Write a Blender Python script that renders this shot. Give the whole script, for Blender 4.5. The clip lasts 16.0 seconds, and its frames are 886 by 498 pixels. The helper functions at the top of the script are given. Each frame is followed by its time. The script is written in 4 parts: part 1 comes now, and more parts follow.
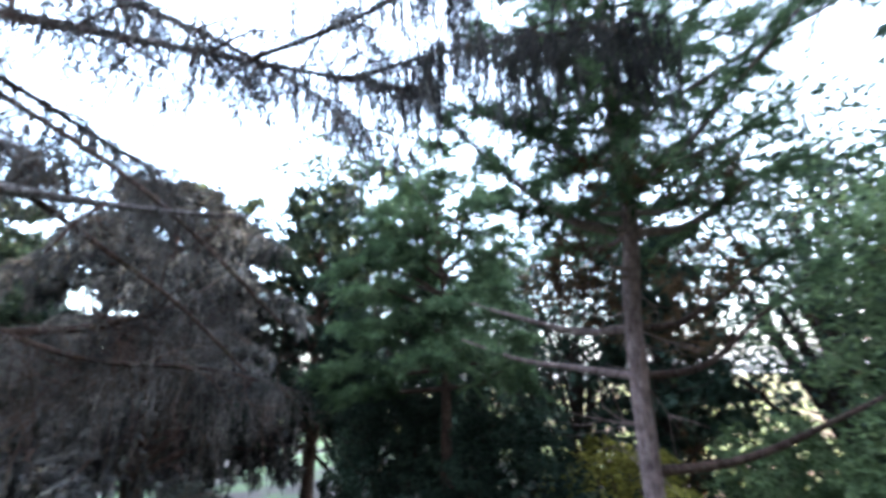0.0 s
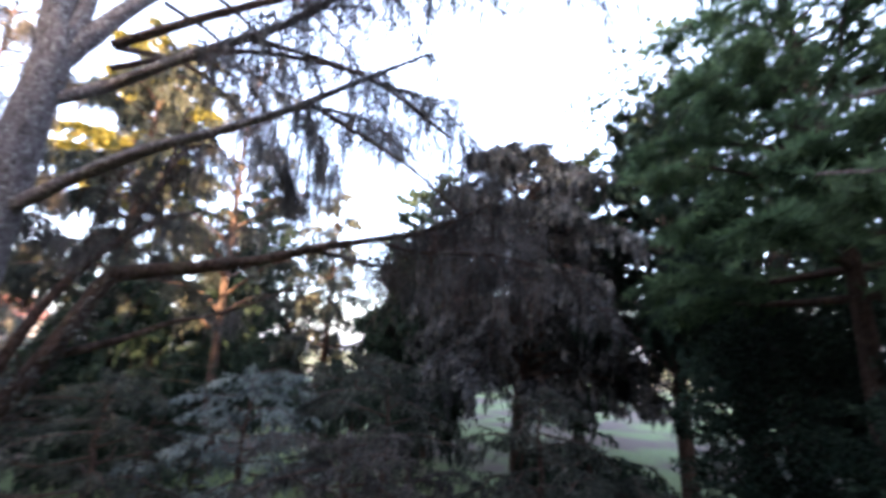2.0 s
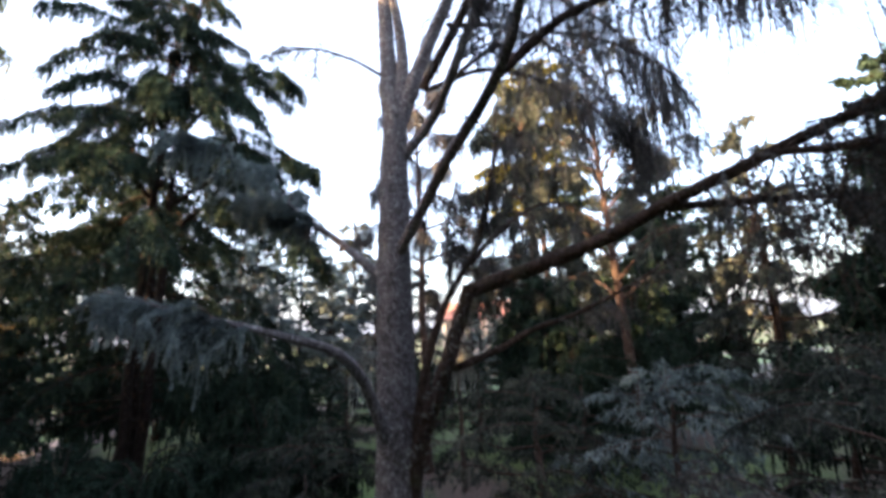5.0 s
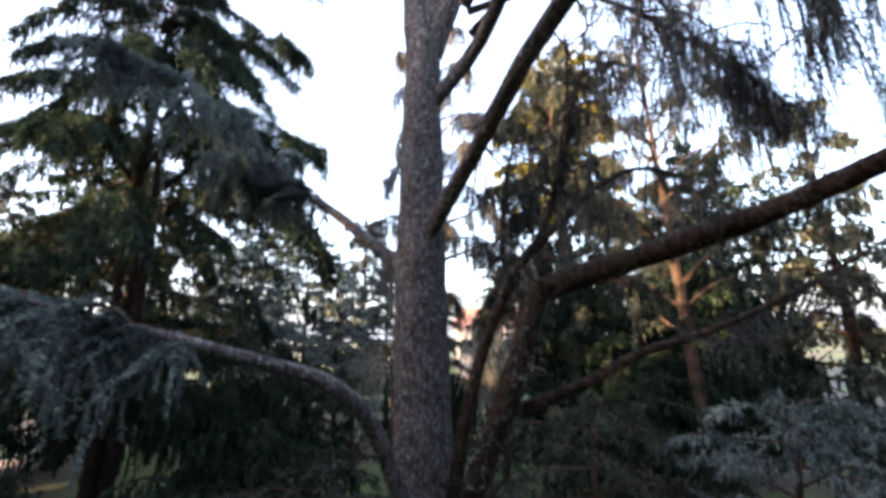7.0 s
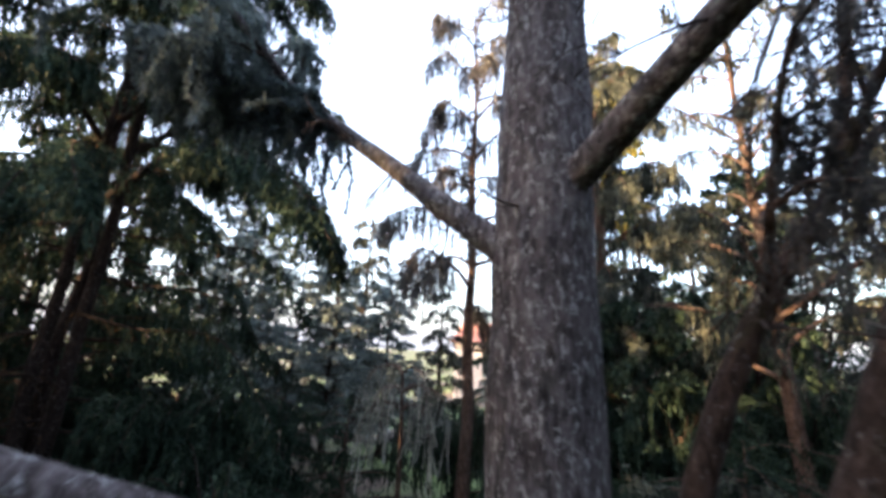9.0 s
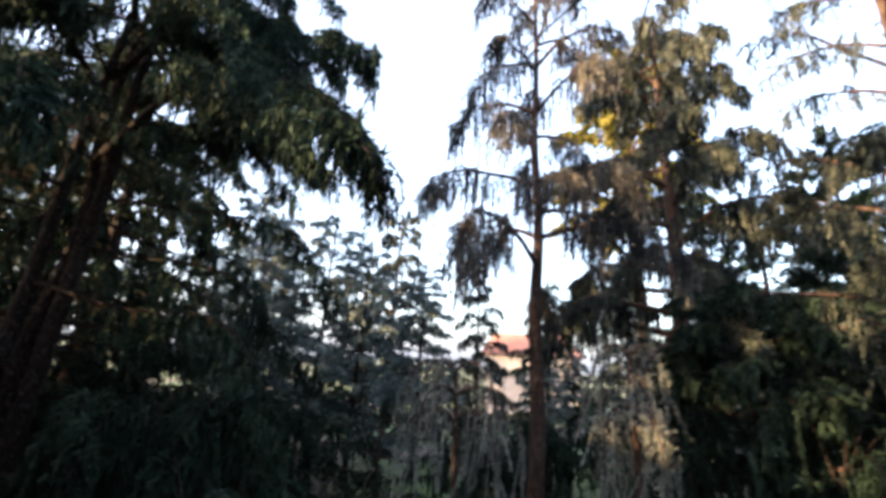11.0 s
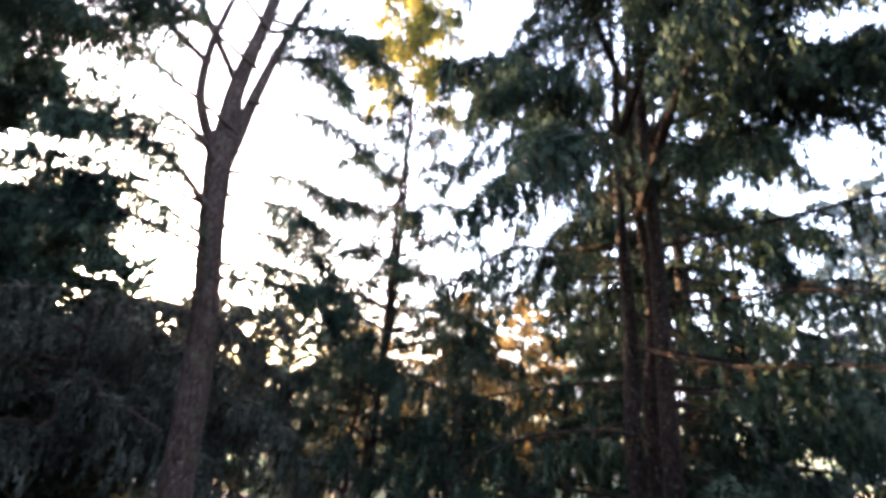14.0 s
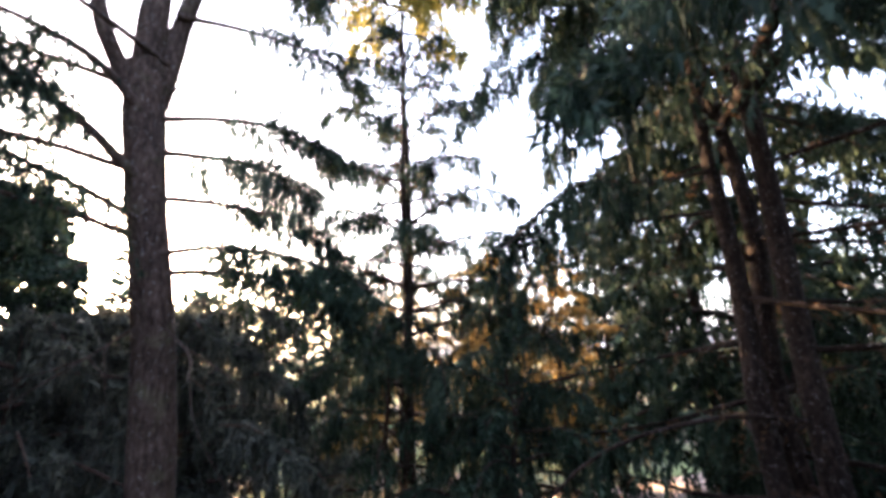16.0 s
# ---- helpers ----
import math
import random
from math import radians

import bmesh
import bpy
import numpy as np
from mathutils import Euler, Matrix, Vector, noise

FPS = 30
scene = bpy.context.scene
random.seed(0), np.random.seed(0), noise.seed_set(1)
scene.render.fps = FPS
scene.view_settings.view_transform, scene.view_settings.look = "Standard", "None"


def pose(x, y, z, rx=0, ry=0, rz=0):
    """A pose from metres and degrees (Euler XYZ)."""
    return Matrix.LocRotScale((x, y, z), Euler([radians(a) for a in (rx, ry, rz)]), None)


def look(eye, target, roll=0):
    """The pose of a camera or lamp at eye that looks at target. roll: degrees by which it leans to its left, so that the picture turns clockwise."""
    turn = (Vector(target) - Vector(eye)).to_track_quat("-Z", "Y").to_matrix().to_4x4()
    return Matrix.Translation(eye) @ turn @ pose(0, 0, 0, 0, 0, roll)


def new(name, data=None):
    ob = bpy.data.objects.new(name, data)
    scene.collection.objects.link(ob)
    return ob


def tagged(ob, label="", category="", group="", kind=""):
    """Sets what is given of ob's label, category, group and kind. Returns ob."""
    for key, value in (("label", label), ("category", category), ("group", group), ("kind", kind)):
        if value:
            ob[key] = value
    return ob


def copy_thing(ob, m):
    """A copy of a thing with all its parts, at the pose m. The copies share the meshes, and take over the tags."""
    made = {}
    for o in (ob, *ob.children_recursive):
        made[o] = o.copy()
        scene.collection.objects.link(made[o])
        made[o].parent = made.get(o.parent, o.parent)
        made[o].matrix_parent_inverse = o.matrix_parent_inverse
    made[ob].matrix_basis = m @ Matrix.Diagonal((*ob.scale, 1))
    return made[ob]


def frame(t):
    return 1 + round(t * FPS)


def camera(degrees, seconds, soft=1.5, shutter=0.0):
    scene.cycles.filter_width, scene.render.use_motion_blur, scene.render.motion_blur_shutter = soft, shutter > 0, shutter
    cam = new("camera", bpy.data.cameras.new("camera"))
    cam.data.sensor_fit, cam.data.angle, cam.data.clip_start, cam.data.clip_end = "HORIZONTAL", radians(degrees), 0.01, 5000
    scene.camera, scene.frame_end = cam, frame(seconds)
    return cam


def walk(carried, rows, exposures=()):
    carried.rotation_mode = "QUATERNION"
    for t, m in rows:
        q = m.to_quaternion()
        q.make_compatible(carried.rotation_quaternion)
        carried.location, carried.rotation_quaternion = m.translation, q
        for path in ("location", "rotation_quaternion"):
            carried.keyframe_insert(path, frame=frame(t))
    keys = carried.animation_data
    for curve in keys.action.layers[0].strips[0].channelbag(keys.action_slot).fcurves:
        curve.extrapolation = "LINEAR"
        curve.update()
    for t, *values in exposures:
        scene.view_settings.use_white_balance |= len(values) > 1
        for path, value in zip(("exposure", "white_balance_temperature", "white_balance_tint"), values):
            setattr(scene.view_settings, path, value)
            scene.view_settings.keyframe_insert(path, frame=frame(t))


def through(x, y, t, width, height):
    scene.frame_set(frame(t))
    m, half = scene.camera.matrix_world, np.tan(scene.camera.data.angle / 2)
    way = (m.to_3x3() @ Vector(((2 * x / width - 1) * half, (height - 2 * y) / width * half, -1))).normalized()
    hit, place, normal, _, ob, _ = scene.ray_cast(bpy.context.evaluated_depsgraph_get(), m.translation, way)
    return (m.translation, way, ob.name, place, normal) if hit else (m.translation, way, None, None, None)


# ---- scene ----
# ---- camera and its flight ----
cam = camera(96.0, 16.0, soft=3.7, shutter=0.4)
# seconds, x, y, z, yaw to the left, pitch up, roll
PATH = [
    (0, -1.89, -1.45, 4.86, -105.9, 18.4, -2.2),
    (0.5, -1.57, -1.87, 4.64, -91.9, 18.6, -0.0),
    (1, -1.3, -2.1, 4.45, -79.0, 17.2, 0.0),
    (1.5, -1.01, -2.28, 4.21, -65.9, 15.9, 3.6),
    (2, -0.78, -2.54, 3.9, -52.9, 14.5, 2.2),
    (2.5, -0.63, -2.71, 3.7, -37.7, 12.1, 1.2),
    (3, -0.34, -2.82, 3.6, -17.4, 10.7, -1.9),
    (3.5, -0.09, -2.53, 3.7, -5.9, 11.2, -3.2),
    (4, 0.19, -2.22, 3.91, -2.1, 12.2, -3.0),
    (4.5, 0.52, -1.87, 4.12, 1.1, 10.7, -2.7),
    (4.7, 0.63, -1.72, 4.16, 2.1, 11.3, -2.6),
    (6.8, 0.15, 0.2, 4.3, 4.0, 12.1, -3.3),
    (7, 0.12, 0.35, 4.33, 4.3, 12.3, -1.6),
    (7.5, -0.12, 0.82, 4.37, 5.0, 12.3, 1.5),
    (8, -0.32, 1.35, 4.44, 4.9, 12.3, 2.3),
    (8.2, -0.4, 1.48, 4.42, 4.8, 12.6, 2.3),
    (9.3, -0.93, 2.72, 4.56, 3.6, 14.5, 3.2),
    (10.3, -1.32, 3.72, 4.2, 1.9, 16.2, 4.5),
    (10.5, -1.38, 3.91, 4.2, 4.4, 16.2, 3.8),
    (11.0, -1.52, 4.29, 4.13, 7.7, 15.8, 3.7),
    (11.5, -1.69, 4.69, 4.0, 21.3, 14.8, 1.1),
    (12.0, -1.87, 5.07, 3.92, 44.3, 14.3, 1.1),
    (12.5, -1.91, 5.22, 4.02, 64.5, 13.3, -0.4),
    (13.0, -2.23, 5.34, 4.07, 74.7, 12.8, -0.2),
    (13.5, -2.63, 5.48, 4.11, 75.2, 12.7, -1.3),
    (13.75, -2.86, 5.54, 4.12, 77.2, 15.2, 2.4),
    (14.0, -3.09, 5.59, 4.16, 79.9, 19.0, 4.1),
    (14.25, -3.29, 5.57, 4.23, 79.2, 16.2, -0.4),
    (14.5, -3.49, 5.54, 4.33, 78.7, 14.6, -2.3),
    (15.0, -3.9, 5.52, 4.45, 79.2, 15.0, -1.4),
    (15.5, -4.32, 5.48, 4.51, 79.5, 14.2, -2.7),
    (16.0, -4.81, 5.45, 4.52, 80.0, 14.6, -2.7),
]


def flight(x, y, z, yaw, pitch, roll):
    a, p = radians(yaw), radians(pitch)
    ahead = Vector((-math.sin(a) * math.cos(p), math.cos(a) * math.cos(p), math.sin(p)))
    return look((x, y, z), Vector((x, y, z)) + ahead, roll)


walk(cam, [(t, flight(*row)) for t, *row in PATH], [(0.0, 5.25, 5600, 12), (1.0, 4.95, 5600, 19), (1.5, 4.6, 5650, 21), (2.0, 4.65, 5700, 23), (2.5, 4.42, 5700, 22), (3.5, 4.2, 5750, 20), (4.5, 4.0, 5750, 19), (7.0, 3.9, 5800, 17), (8.0, 4.0, 5800, 17), (10.5, 3.85, 5650, 15), (11.5, 3.38, 5700, 15), (12.0, 3.75, 5700, 17), (12.5, 4.35, 5680, 19), (13.0, 5.15, 5650, 21), (14.0, 5.15, 5700, 22), (16.0, 4.85, 5750, 23)])

# ---- light: a low evening sun and a pale sky ----
SUN_TURN, SUN_HEIGHT = 238.0, 8.7
world = bpy.data.worlds.new("evening_sky")
scene.world = world
world.use_nodes = True
wn = world.node_tree
sky = wn.nodes.new("ShaderNodeTexSky")
sky.sky_type, sky.sun_disc = "NISHITA", False
sky.sun_elevation, sky.sun_rotation = radians(SUN_HEIGHT), radians(SUN_TURN)
sky.air_density, sky.dust_density, sky.ozone_density = 1.0, 5.0, 1.0
wn.nodes["Background"].inputs["Strength"].default_value = 0.15
haze = wn.nodes.new("ShaderNodeMix")  # thin white haze over the whole sky
haze.data_type = "RGBA"
haze.inputs[0].default_value, haze.inputs[7].default_value = 0.5, (1.0, 1.0, 1.02, 1)
wn.links.new(sky.outputs[0], haze.inputs[6])
wn.links.new(haze.outputs[2], wn.nodes["Background"].inputs["Color"])
sun = new("sun", bpy.data.lights.new("sun", "SUN"))
sun.data.energy, sun.data.angle, sun.data.color = 2.6, radians(0.6), (1.0, 0.66, 0.30)
a = radians(SUN_TURN)
sun_way = Vector((math.sin(a) * math.cos(radians(SUN_HEIGHT)), math.cos(a) * math.cos(radians(SUN_HEIGHT)), math.sin(radians(SUN_HEIGHT))))
sun.matrix_world = look(sun_way * 80, (0, 0, 0))
tagged(sun, "low warm evening sun", "sun", kind="structure")


# ---- materials ----
def nodes_of(name):
    m = bpy.data.materials.new(name)
    m.use_nodes = True
    return m, m.node_tree, m.node_tree.nodes["Principled BSDF"]


def ramp(nt, fac, stops):
    r = nt.nodes.new("ShaderNodeValToRGB")
    while len(r.color_ramp.elements) < len(stops):
        r.color_ramp.elements.new(0.5)
    for e, (p, c) in zip(r.color_ramp.elements, stops):
        e.position, e.color = p, (*c, 1)
    nt.links.new(fac, r.inputs["Fac"])
    return r.outputs["Color"]


def noise_of(nt, scale, detail=4.0, stretch=(1, 1, 1), rough=0.55):
    tc, mp, nz = nt.nodes.new("ShaderNodeTexCoord"), nt.nodes.new("ShaderNodeMapping"), nt.nodes.new("ShaderNodeTexNoise")
    mp.inputs["Scale"].default_value = stretch
    nz.inputs["Scale"].default_value, nz.inputs["Detail"].default_value, nz.inputs["Roughness"].default_value = scale, detail, rough
    nt.links.new(tc.outputs["Object"], mp.inputs["Vector"])
    nt.links.new(mp.outputs["Vector"], nz.inputs["Vector"])
    return nz.outputs["Fac"]


def mixed(nt, a, b, fac, mode="MIX"):
    mx = nt.nodes.new("ShaderNodeMix")
    mx.data_type, mx.blend_type = "RGBA", mode
    for socket, v in ((mx.inputs[0], fac), (mx.inputs[6], a), (mx.inputs[7], b)):
        if isinstance(v, (int, float)):
            socket.default_value = v
        elif isinstance(v, tuple):
            socket.default_value = (*v, 1)
        else:
            nt.links.new(v, socket)
    return mx.outputs[2]


def leaf_material(name, dark, mid, light, through=0.3):
    """Needles: colour drifts from clump to clump and differs from needle to needle; light shines through them."""
    m, nt, bsdf = nodes_of(name)
    geo = nt.nodes.new("ShaderNodeNewGeometry")
    drift = ramp(nt, noise_of(nt, 1.3, 3.0), [(0.36, tuple(0.55 * c for c in dark)), (0.5, mid), (0.66, tuple(1.2 * c for c in light))])
    each = ramp(nt, geo.outputs["Random Per Island"], [(0.0, (0.45, 0.45, 0.45)), (0.6, (1.0, 1.0, 1.0)), (1.0, (1.5, 1.42, 1.2))])
    col = mixed(nt, drift, each, 1.0, "MULTIPLY")
    nt.links.new(col, bsdf.inputs["Base Color"])
    bsdf.inputs["Roughness"].default_value = 0.55
    bsdf.inputs["Specular IOR Level"].default_value = 0.04
    tr, mx = nt.nodes.new("ShaderNodeBsdfTranslucent"), nt.nodes.new("ShaderNodeMixShader")
    nt.links.new(col, tr.inputs["Color"])
    mx.inputs[0].default_value = through
    nt.links.new(bsdf.outputs[0], mx.inputs[1])
    nt.links.new(tr.outputs[0], mx.inputs[2])
    nt.links.new(mx.outputs[0], nt.nodes["Material Output"].inputs["Surface"])
    return m


def bark_material(name, dark, mid, light, moss=0.0, lichen=0.4):
    m, nt, bsdf = nodes_of(name)
    plates = noise_of(nt, 24.0, 6.0, (1, 1, 0.5), 0.68)
    big = noise_of(nt, 3.0, 3.0)
    col = ramp(nt, plates, [(0.32, dark), (0.5, mid), (0.7, light)])
    col = mixed(nt, col, ramp(nt, big, [(0.3, (0.6, 0.58, 0.56)), (0.7, (1.25, 1.2, 1.15))]), 0.8, "MULTIPLY")
    if moss:
        col = mixed(nt, col, (0.10, 0.11, 0.05), ramp(nt, noise_of(nt, 5.0, 6.0), [(0.55, (0, 0, 0)), (0.72, (moss, moss, moss))]))
    fissure = noise_of(nt, 30.0, 5.0, (1, 1, 0.2), 0.62)
    col = mixed(nt, col, ramp(nt, fissure, [(0.38, (0.4, 0.38, 0.37)), (0.54, (1.08, 1.08, 1.08))]), 0.75, "MULTIPLY")
    specks = noise_of(nt, 30.0, 7.0, (1, 1, 0.7), 0.7)
    col = mixed(nt, col, (0.40, 0.39, 0.38), ramp(nt, specks, [(0.62 - 0.08 * lichen, (0, 0, 0)), (0.70 - 0.08 * lichen, (0.15 + 0.6 * lichen,) * 3)]))
    nt.links.new(col, bsdf.inputs["Base Color"])
    bsdf.inputs["Roughness"].default_value = 0.9
    bsdf.inputs["Specular IOR Level"].default_value = 0.1
    bump = nt.nodes.new("ShaderNodeBump")
    bump.inputs["Strength"].default_value, bump.inputs["Distance"].default_value = 0.9, 0.03
    relief = nt.nodes.new("ShaderNodeMath")
    relief.operation = "ADD"
    nt.links.new(plates, relief.inputs[0])
    nt.links.new(fissure, relief.inputs[1])
    nt.links.new(relief.outputs[0], bump.inputs["Height"])
    nt.links.new(bump.outputs[0], bsdf.inputs["Normal"])
    return m


def plain_material(name, stops, scale, rough=0.9, bump_height=0.0):
    m, nt, bsdf = nodes_of(name)
    f = noise_of(nt, scale, 6.0)
    nt.links.new(ramp(nt, f, stops), bsdf.inputs["Base Color"])
    bsdf.inputs["Roughness"].default_value = rough
    if bump_height:
        bump = nt.nodes.new("ShaderNodeBump")
        bump.inputs["Strength"].default_value, bump.inputs["Distance"].default_value = 0.7, bump_height
        nt.links.new(f, bump.inputs["Height"])
        nt.links.new(bump.outputs[0], bsdf.inputs["Normal"])
    return m


BARK_CEDAR = bark_material("cedar_bark", (0.046, 0.039, 0.040), (0.118, 0.104, 0.106), (0.225, 0.208, 0.210), 0.15, 1.0)
BARK_DARK = bark_material("dark_bark", (0.030, 0.019, 0.015), (0.075, 0.049, 0.038), (0.128, 0.090, 0.075))
# dark_bark scaled down: the darkness of backlit, shaded wood is put into the colour
BARK_SHADED = bark_material("shaded_dark_bark", (0.009, 0.006, 0.005), (0.022, 0.015, 0.012), (0.045, 0.032, 0.027))
BARK_RED = bark_material("reddish_cedar_bark", (0.022, 0.015, 0.012), (0.052, 0.035, 0.028), (0.098, 0.070, 0.058), 0.3)
BARK_PINE = bark_material("pine_bark", (0.13, 0.09, 0.085), (0.30, 0.22, 0.21), (0.42, 0.34, 0.32))
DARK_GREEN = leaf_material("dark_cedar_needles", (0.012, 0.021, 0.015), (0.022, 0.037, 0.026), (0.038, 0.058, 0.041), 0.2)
BLUE_GREEN = leaf_material("blue_cedar_needles", (0.105, 0.135, 0.138), (0.175, 0.215, 0.212), (0.255, 0.295, 0.285))
GREY_GREEN = leaf_material("grey_green_needles", (0.036, 0.043, 0.037), (0.061, 0.070, 0.059), (0.098, 0.104, 0.087))
PINE_GREEN = leaf_material("pine_needles", (0.062, 0.104, 0.050), (0.105, 0.165, 0.082), (0.165, 0.230, 0.125), 0.45)
# olive shrub leaves; the gold of sunlit treetops is put into this colour too
OLIVE_SUN_GOLD = leaf_material("olive_and_sun_gold_foliage", (0.13, 0.125, 0.028), (0.20, 0.185, 0.042), (0.27, 0.245, 0.065), 0.6)
LEAF_GREEN = leaf_material("green_leaves", (0.065, 0.100, 0.045), (0.115, 0.165, 0.075), (0.170, 0.220, 0.110), 0.4)
DRY = leaf_material("dead_pine_needles", (0.058, 0.032, 0.018), (0.094, 0.054, 0.029), (0.137, 0.086, 0.050))
# golden glow of backlit foliage, put into the needle colour
SUN_GOLD = leaf_material("sun_gold_needles", (0.105, 0.075, 0.026), (0.175, 0.118, 0.040), (0.25, 0.175, 0.065), 0.55)
TWIG_GREY = leaf_material("grey_twigs_and_needles", (0.060, 0.058, 0.057), (0.100, 0.096, 0.092), (0.155, 0.146, 0.138))

CYPRESS_GREY = leaf_material("grey_brown_cypress_sprays", (0.040, 0.041, 0.041), (0.070, 0.071, 0.070), (0.118, 0.118, 0.115), 0.2)
TWIG_PALE = leaf_material("pale_silvery_needles", (0.14, 0.148, 0.138), (0.22, 0.23, 0.212), (0.30, 0.31, 0.285))


# ---- geometry helpers ----
rng, leaf_rng = np.random.default_rng(7), np.random.default_rng(11)


def mesh_of(name, verts, faces, material, smooth=False):
    """faces: an n x 3 or n x 4 array of vertex numbers."""
    verts, faces = np.asarray(verts, np.float32), np.asarray(faces, np.int32)
    me = bpy.data.meshes.new(name)
    me.vertices.add(len(verts))
    me.vertices.foreach_set("co", verts.ravel())
    k = faces.shape[1]
    me.loops.add(faces.size)
    me.loops.foreach_set("vertex_index", faces.ravel())
    me.polygons.add(len(faces))
    me.polygons.foreach_set("loop_start", np.arange(len(faces), dtype=np.int32) * k)
    me.polygons.foreach_set("use_smooth", np.full(len(faces), smooth))
    me.update(calc_edges=True)
    me.validate()
    me.materials.append(material)
    return me


def thing(name, x, y, z, label, category, group=""):
    ob = new(name)
    ob.empty_display_size = 0.3
    ob.location = (x, y, z)
    return tagged(ob, label, category, group)


def part(name, verts, faces, material, parent, label="", smooth=False, kind=""):
    """One mesh under a thing or a part; verts are in the world, the mesh is kept in the parent's own space."""
    base = np.array(parent.location if parent.parent is None else parent.parent.location)
    ob = new(name, mesh_of(name, np.asarray(verts) - base, faces, material, smooth))
    ob.parent = parent
    return tagged(ob, label, kind=kind)


def spline(points, n):
    """n points along a smooth curve through the given ones (Catmull-Rom)."""
    p = np.asarray(points, float)
    p = np.vstack([2 * p[0] - p[1], p, 2 * p[-1] - p[-2]])
    u = np.linspace(0, len(p) - 3 - 1e-6, n)
    i, f = u.astype(int), (u % 1)[:, None]
    a, b, c, d = p[i], p[i + 1], p[i + 2], p[i + 3]
    return 0.5 * (2 * b + (c - a) * f + (2 * a - 5 * b + 4 * c - d) * f**2 + (3 * b - a - 3 * c + d) * f**3)


def tube(path, radii, sides=8, rough=0.0):
    """A tapered, slightly knotty tube along a path, closed at its end."""
    path = np.asarray(path, float)
    n = len(path)
    t = np.gradient(path, axis=0)
    t /= np.linalg.norm(t, axis=1, keepdims=True) + 1e-9
    ref = np.array([0.0, 0, 1]) if abs(t[0, 2]) < 0.8 else np.array([1.0, 0, 0])
    u = np.cross(t, ref)
    u /= np.linalg.norm(u, axis=1, keepdims=True) + 1e-9
    v = np.cross(t, u)
    ang = np.linspace(0, 2 * np.pi, sides, endpoint=False)
    r = np.broadcast_to(np.asarray(radii, float), (n,))[:, None] * (1 + rough * rng.normal(size=(n, sides)))
    ring = path[:, None] + r[..., None] * (np.cos(ang)[None, :, None] * u[:, None] + np.sin(ang)[None, :, None] * v[:, None])
    k = np.arange(n - 1)[:, None] * sides
    j = np.arange(sides)[None]
    j2 = (j + 1) % sides
    faces = np.stack([k + j, k + j2, k + sides + j2, k + sides + j], -1).reshape(-1, 4)
    return ring.reshape(-1, 3), faces


def joined(pieces):
    vs, fs, o = [], [], 0
    for v, f in pieces:
        vs.append(v)
        fs.append(f + o)
        o += len(v)
    return np.vstack(vs), np.vstack(fs)


def unit(v):
    return v / (np.linalg.norm(v, axis=-1, keepdims=True) + 1e-9)


def needles(centres, ways, each=4, length=0.08, width=0.016, spread=0.8):
    """Narrow triangles that stand off round each centre, leaning along its way."""
    c = np.repeat(centres, each, 0)
    w = unit(np.repeat(ways, each, 0) + spread * leaf_rng.normal(size=c.shape))
    side = unit(np.cross(w, leaf_rng.normal(size=c.shape)))
    ln = length * leaf_rng.uniform(0.6, 1.3, (len(c), 1))
    wd = width * leaf_rng.uniform(0.7, 1.3, (len(c), 1))
    v = np.stack([c - side * wd, c + side * wd, c + w * ln], 1).reshape(-1, 3)
    return v, np.arange(len(v)).reshape(-1, 3)


def sprays(path, twigs=20, start=0.25, reach=0.8, droop=0.5, weep=0.0, step=0.07, flat=0.25, strands=0.75):
    """Side twigs along a limb: the centres and directions of their needle tufts. weep: length of strands that hang from the twigs."""
    path = np.asarray(path, float)
    n = len(path)
    s = start + (1 - start) * np.linspace(0, 1, twigs) ** 0.9
    s = np.clip(s + rng.normal(0, 0.5 / twigs, twigs), 0, 1)
    f = s * (n - 1)
    i = np.minimum(f.astype(int), n - 2)
    base = path[i] + (path[i + 1] - path[i]) * (f - i)[:, None]
    tan = unit(path[i + 1] - path[i])
    side = unit(np.cross(tan, (0, 0, 1))) * rng.choice((-1, 1), twigs)[:, None]
    way = unit(side * rng.uniform(0.3, 1.0, (twigs, 1)) + tan * rng.uniform(0.3, 0.9, (twigs, 1)) + flat * rng.normal(size=(twigs, 3)))
    ln = reach * (1.15 - 0.75 * s) * rng.uniform(0.6, 1.2, twigs)
    m = max(3, int(reach / step))
    u = np.linspace(0.05, 1, m)
    p = base[:, None] + way[:, None] * (ln[:, None] * u)[..., None]
    p[..., 2] -= droop * ln[:, None] * u**2
    d = np.broadcast_to(way[:, None], p.shape).copy()
    d[..., 2] -= 1.2 * droop * u
    keep = np.repeat(ln[:, None] / m > 0.012, m, 1)
    pts, dirs = [p[keep]], [d[keep]]
    if weep:
        root = p[:, ::2].reshape(-1, 3)
        root = root[rng.random(len(root)) < strands]
        h = weep * rng.uniform(0.25, 1.1, len(root))
        q = max(3, int(weep / step))
        uu = np.linspace(0.1, 1, q)
        st = np.repeat(root[:, None], q, 1)
        st[..., 2] -= h[:, None] * uu
        st[..., :2] += 0.05 * rng.normal(size=(len(root), 1, 2)) * uu[None, :, None]
        pts.append(st.reshape(-1, 3))
        dd = np.zeros_like(st)
        dd[..., 2] = -1
        dirs.append(dd.reshape(-1, 3))
    return np.vstack(pts), np.vstack([unit(d) * k for d, k in zip(dirs, (1.0, 2.4))])


def jitter(path, amount):
    path = np.array(path, float)
    path[1:-1] += amount * rng.normal(size=(len(path) - 2, 3))
    return path


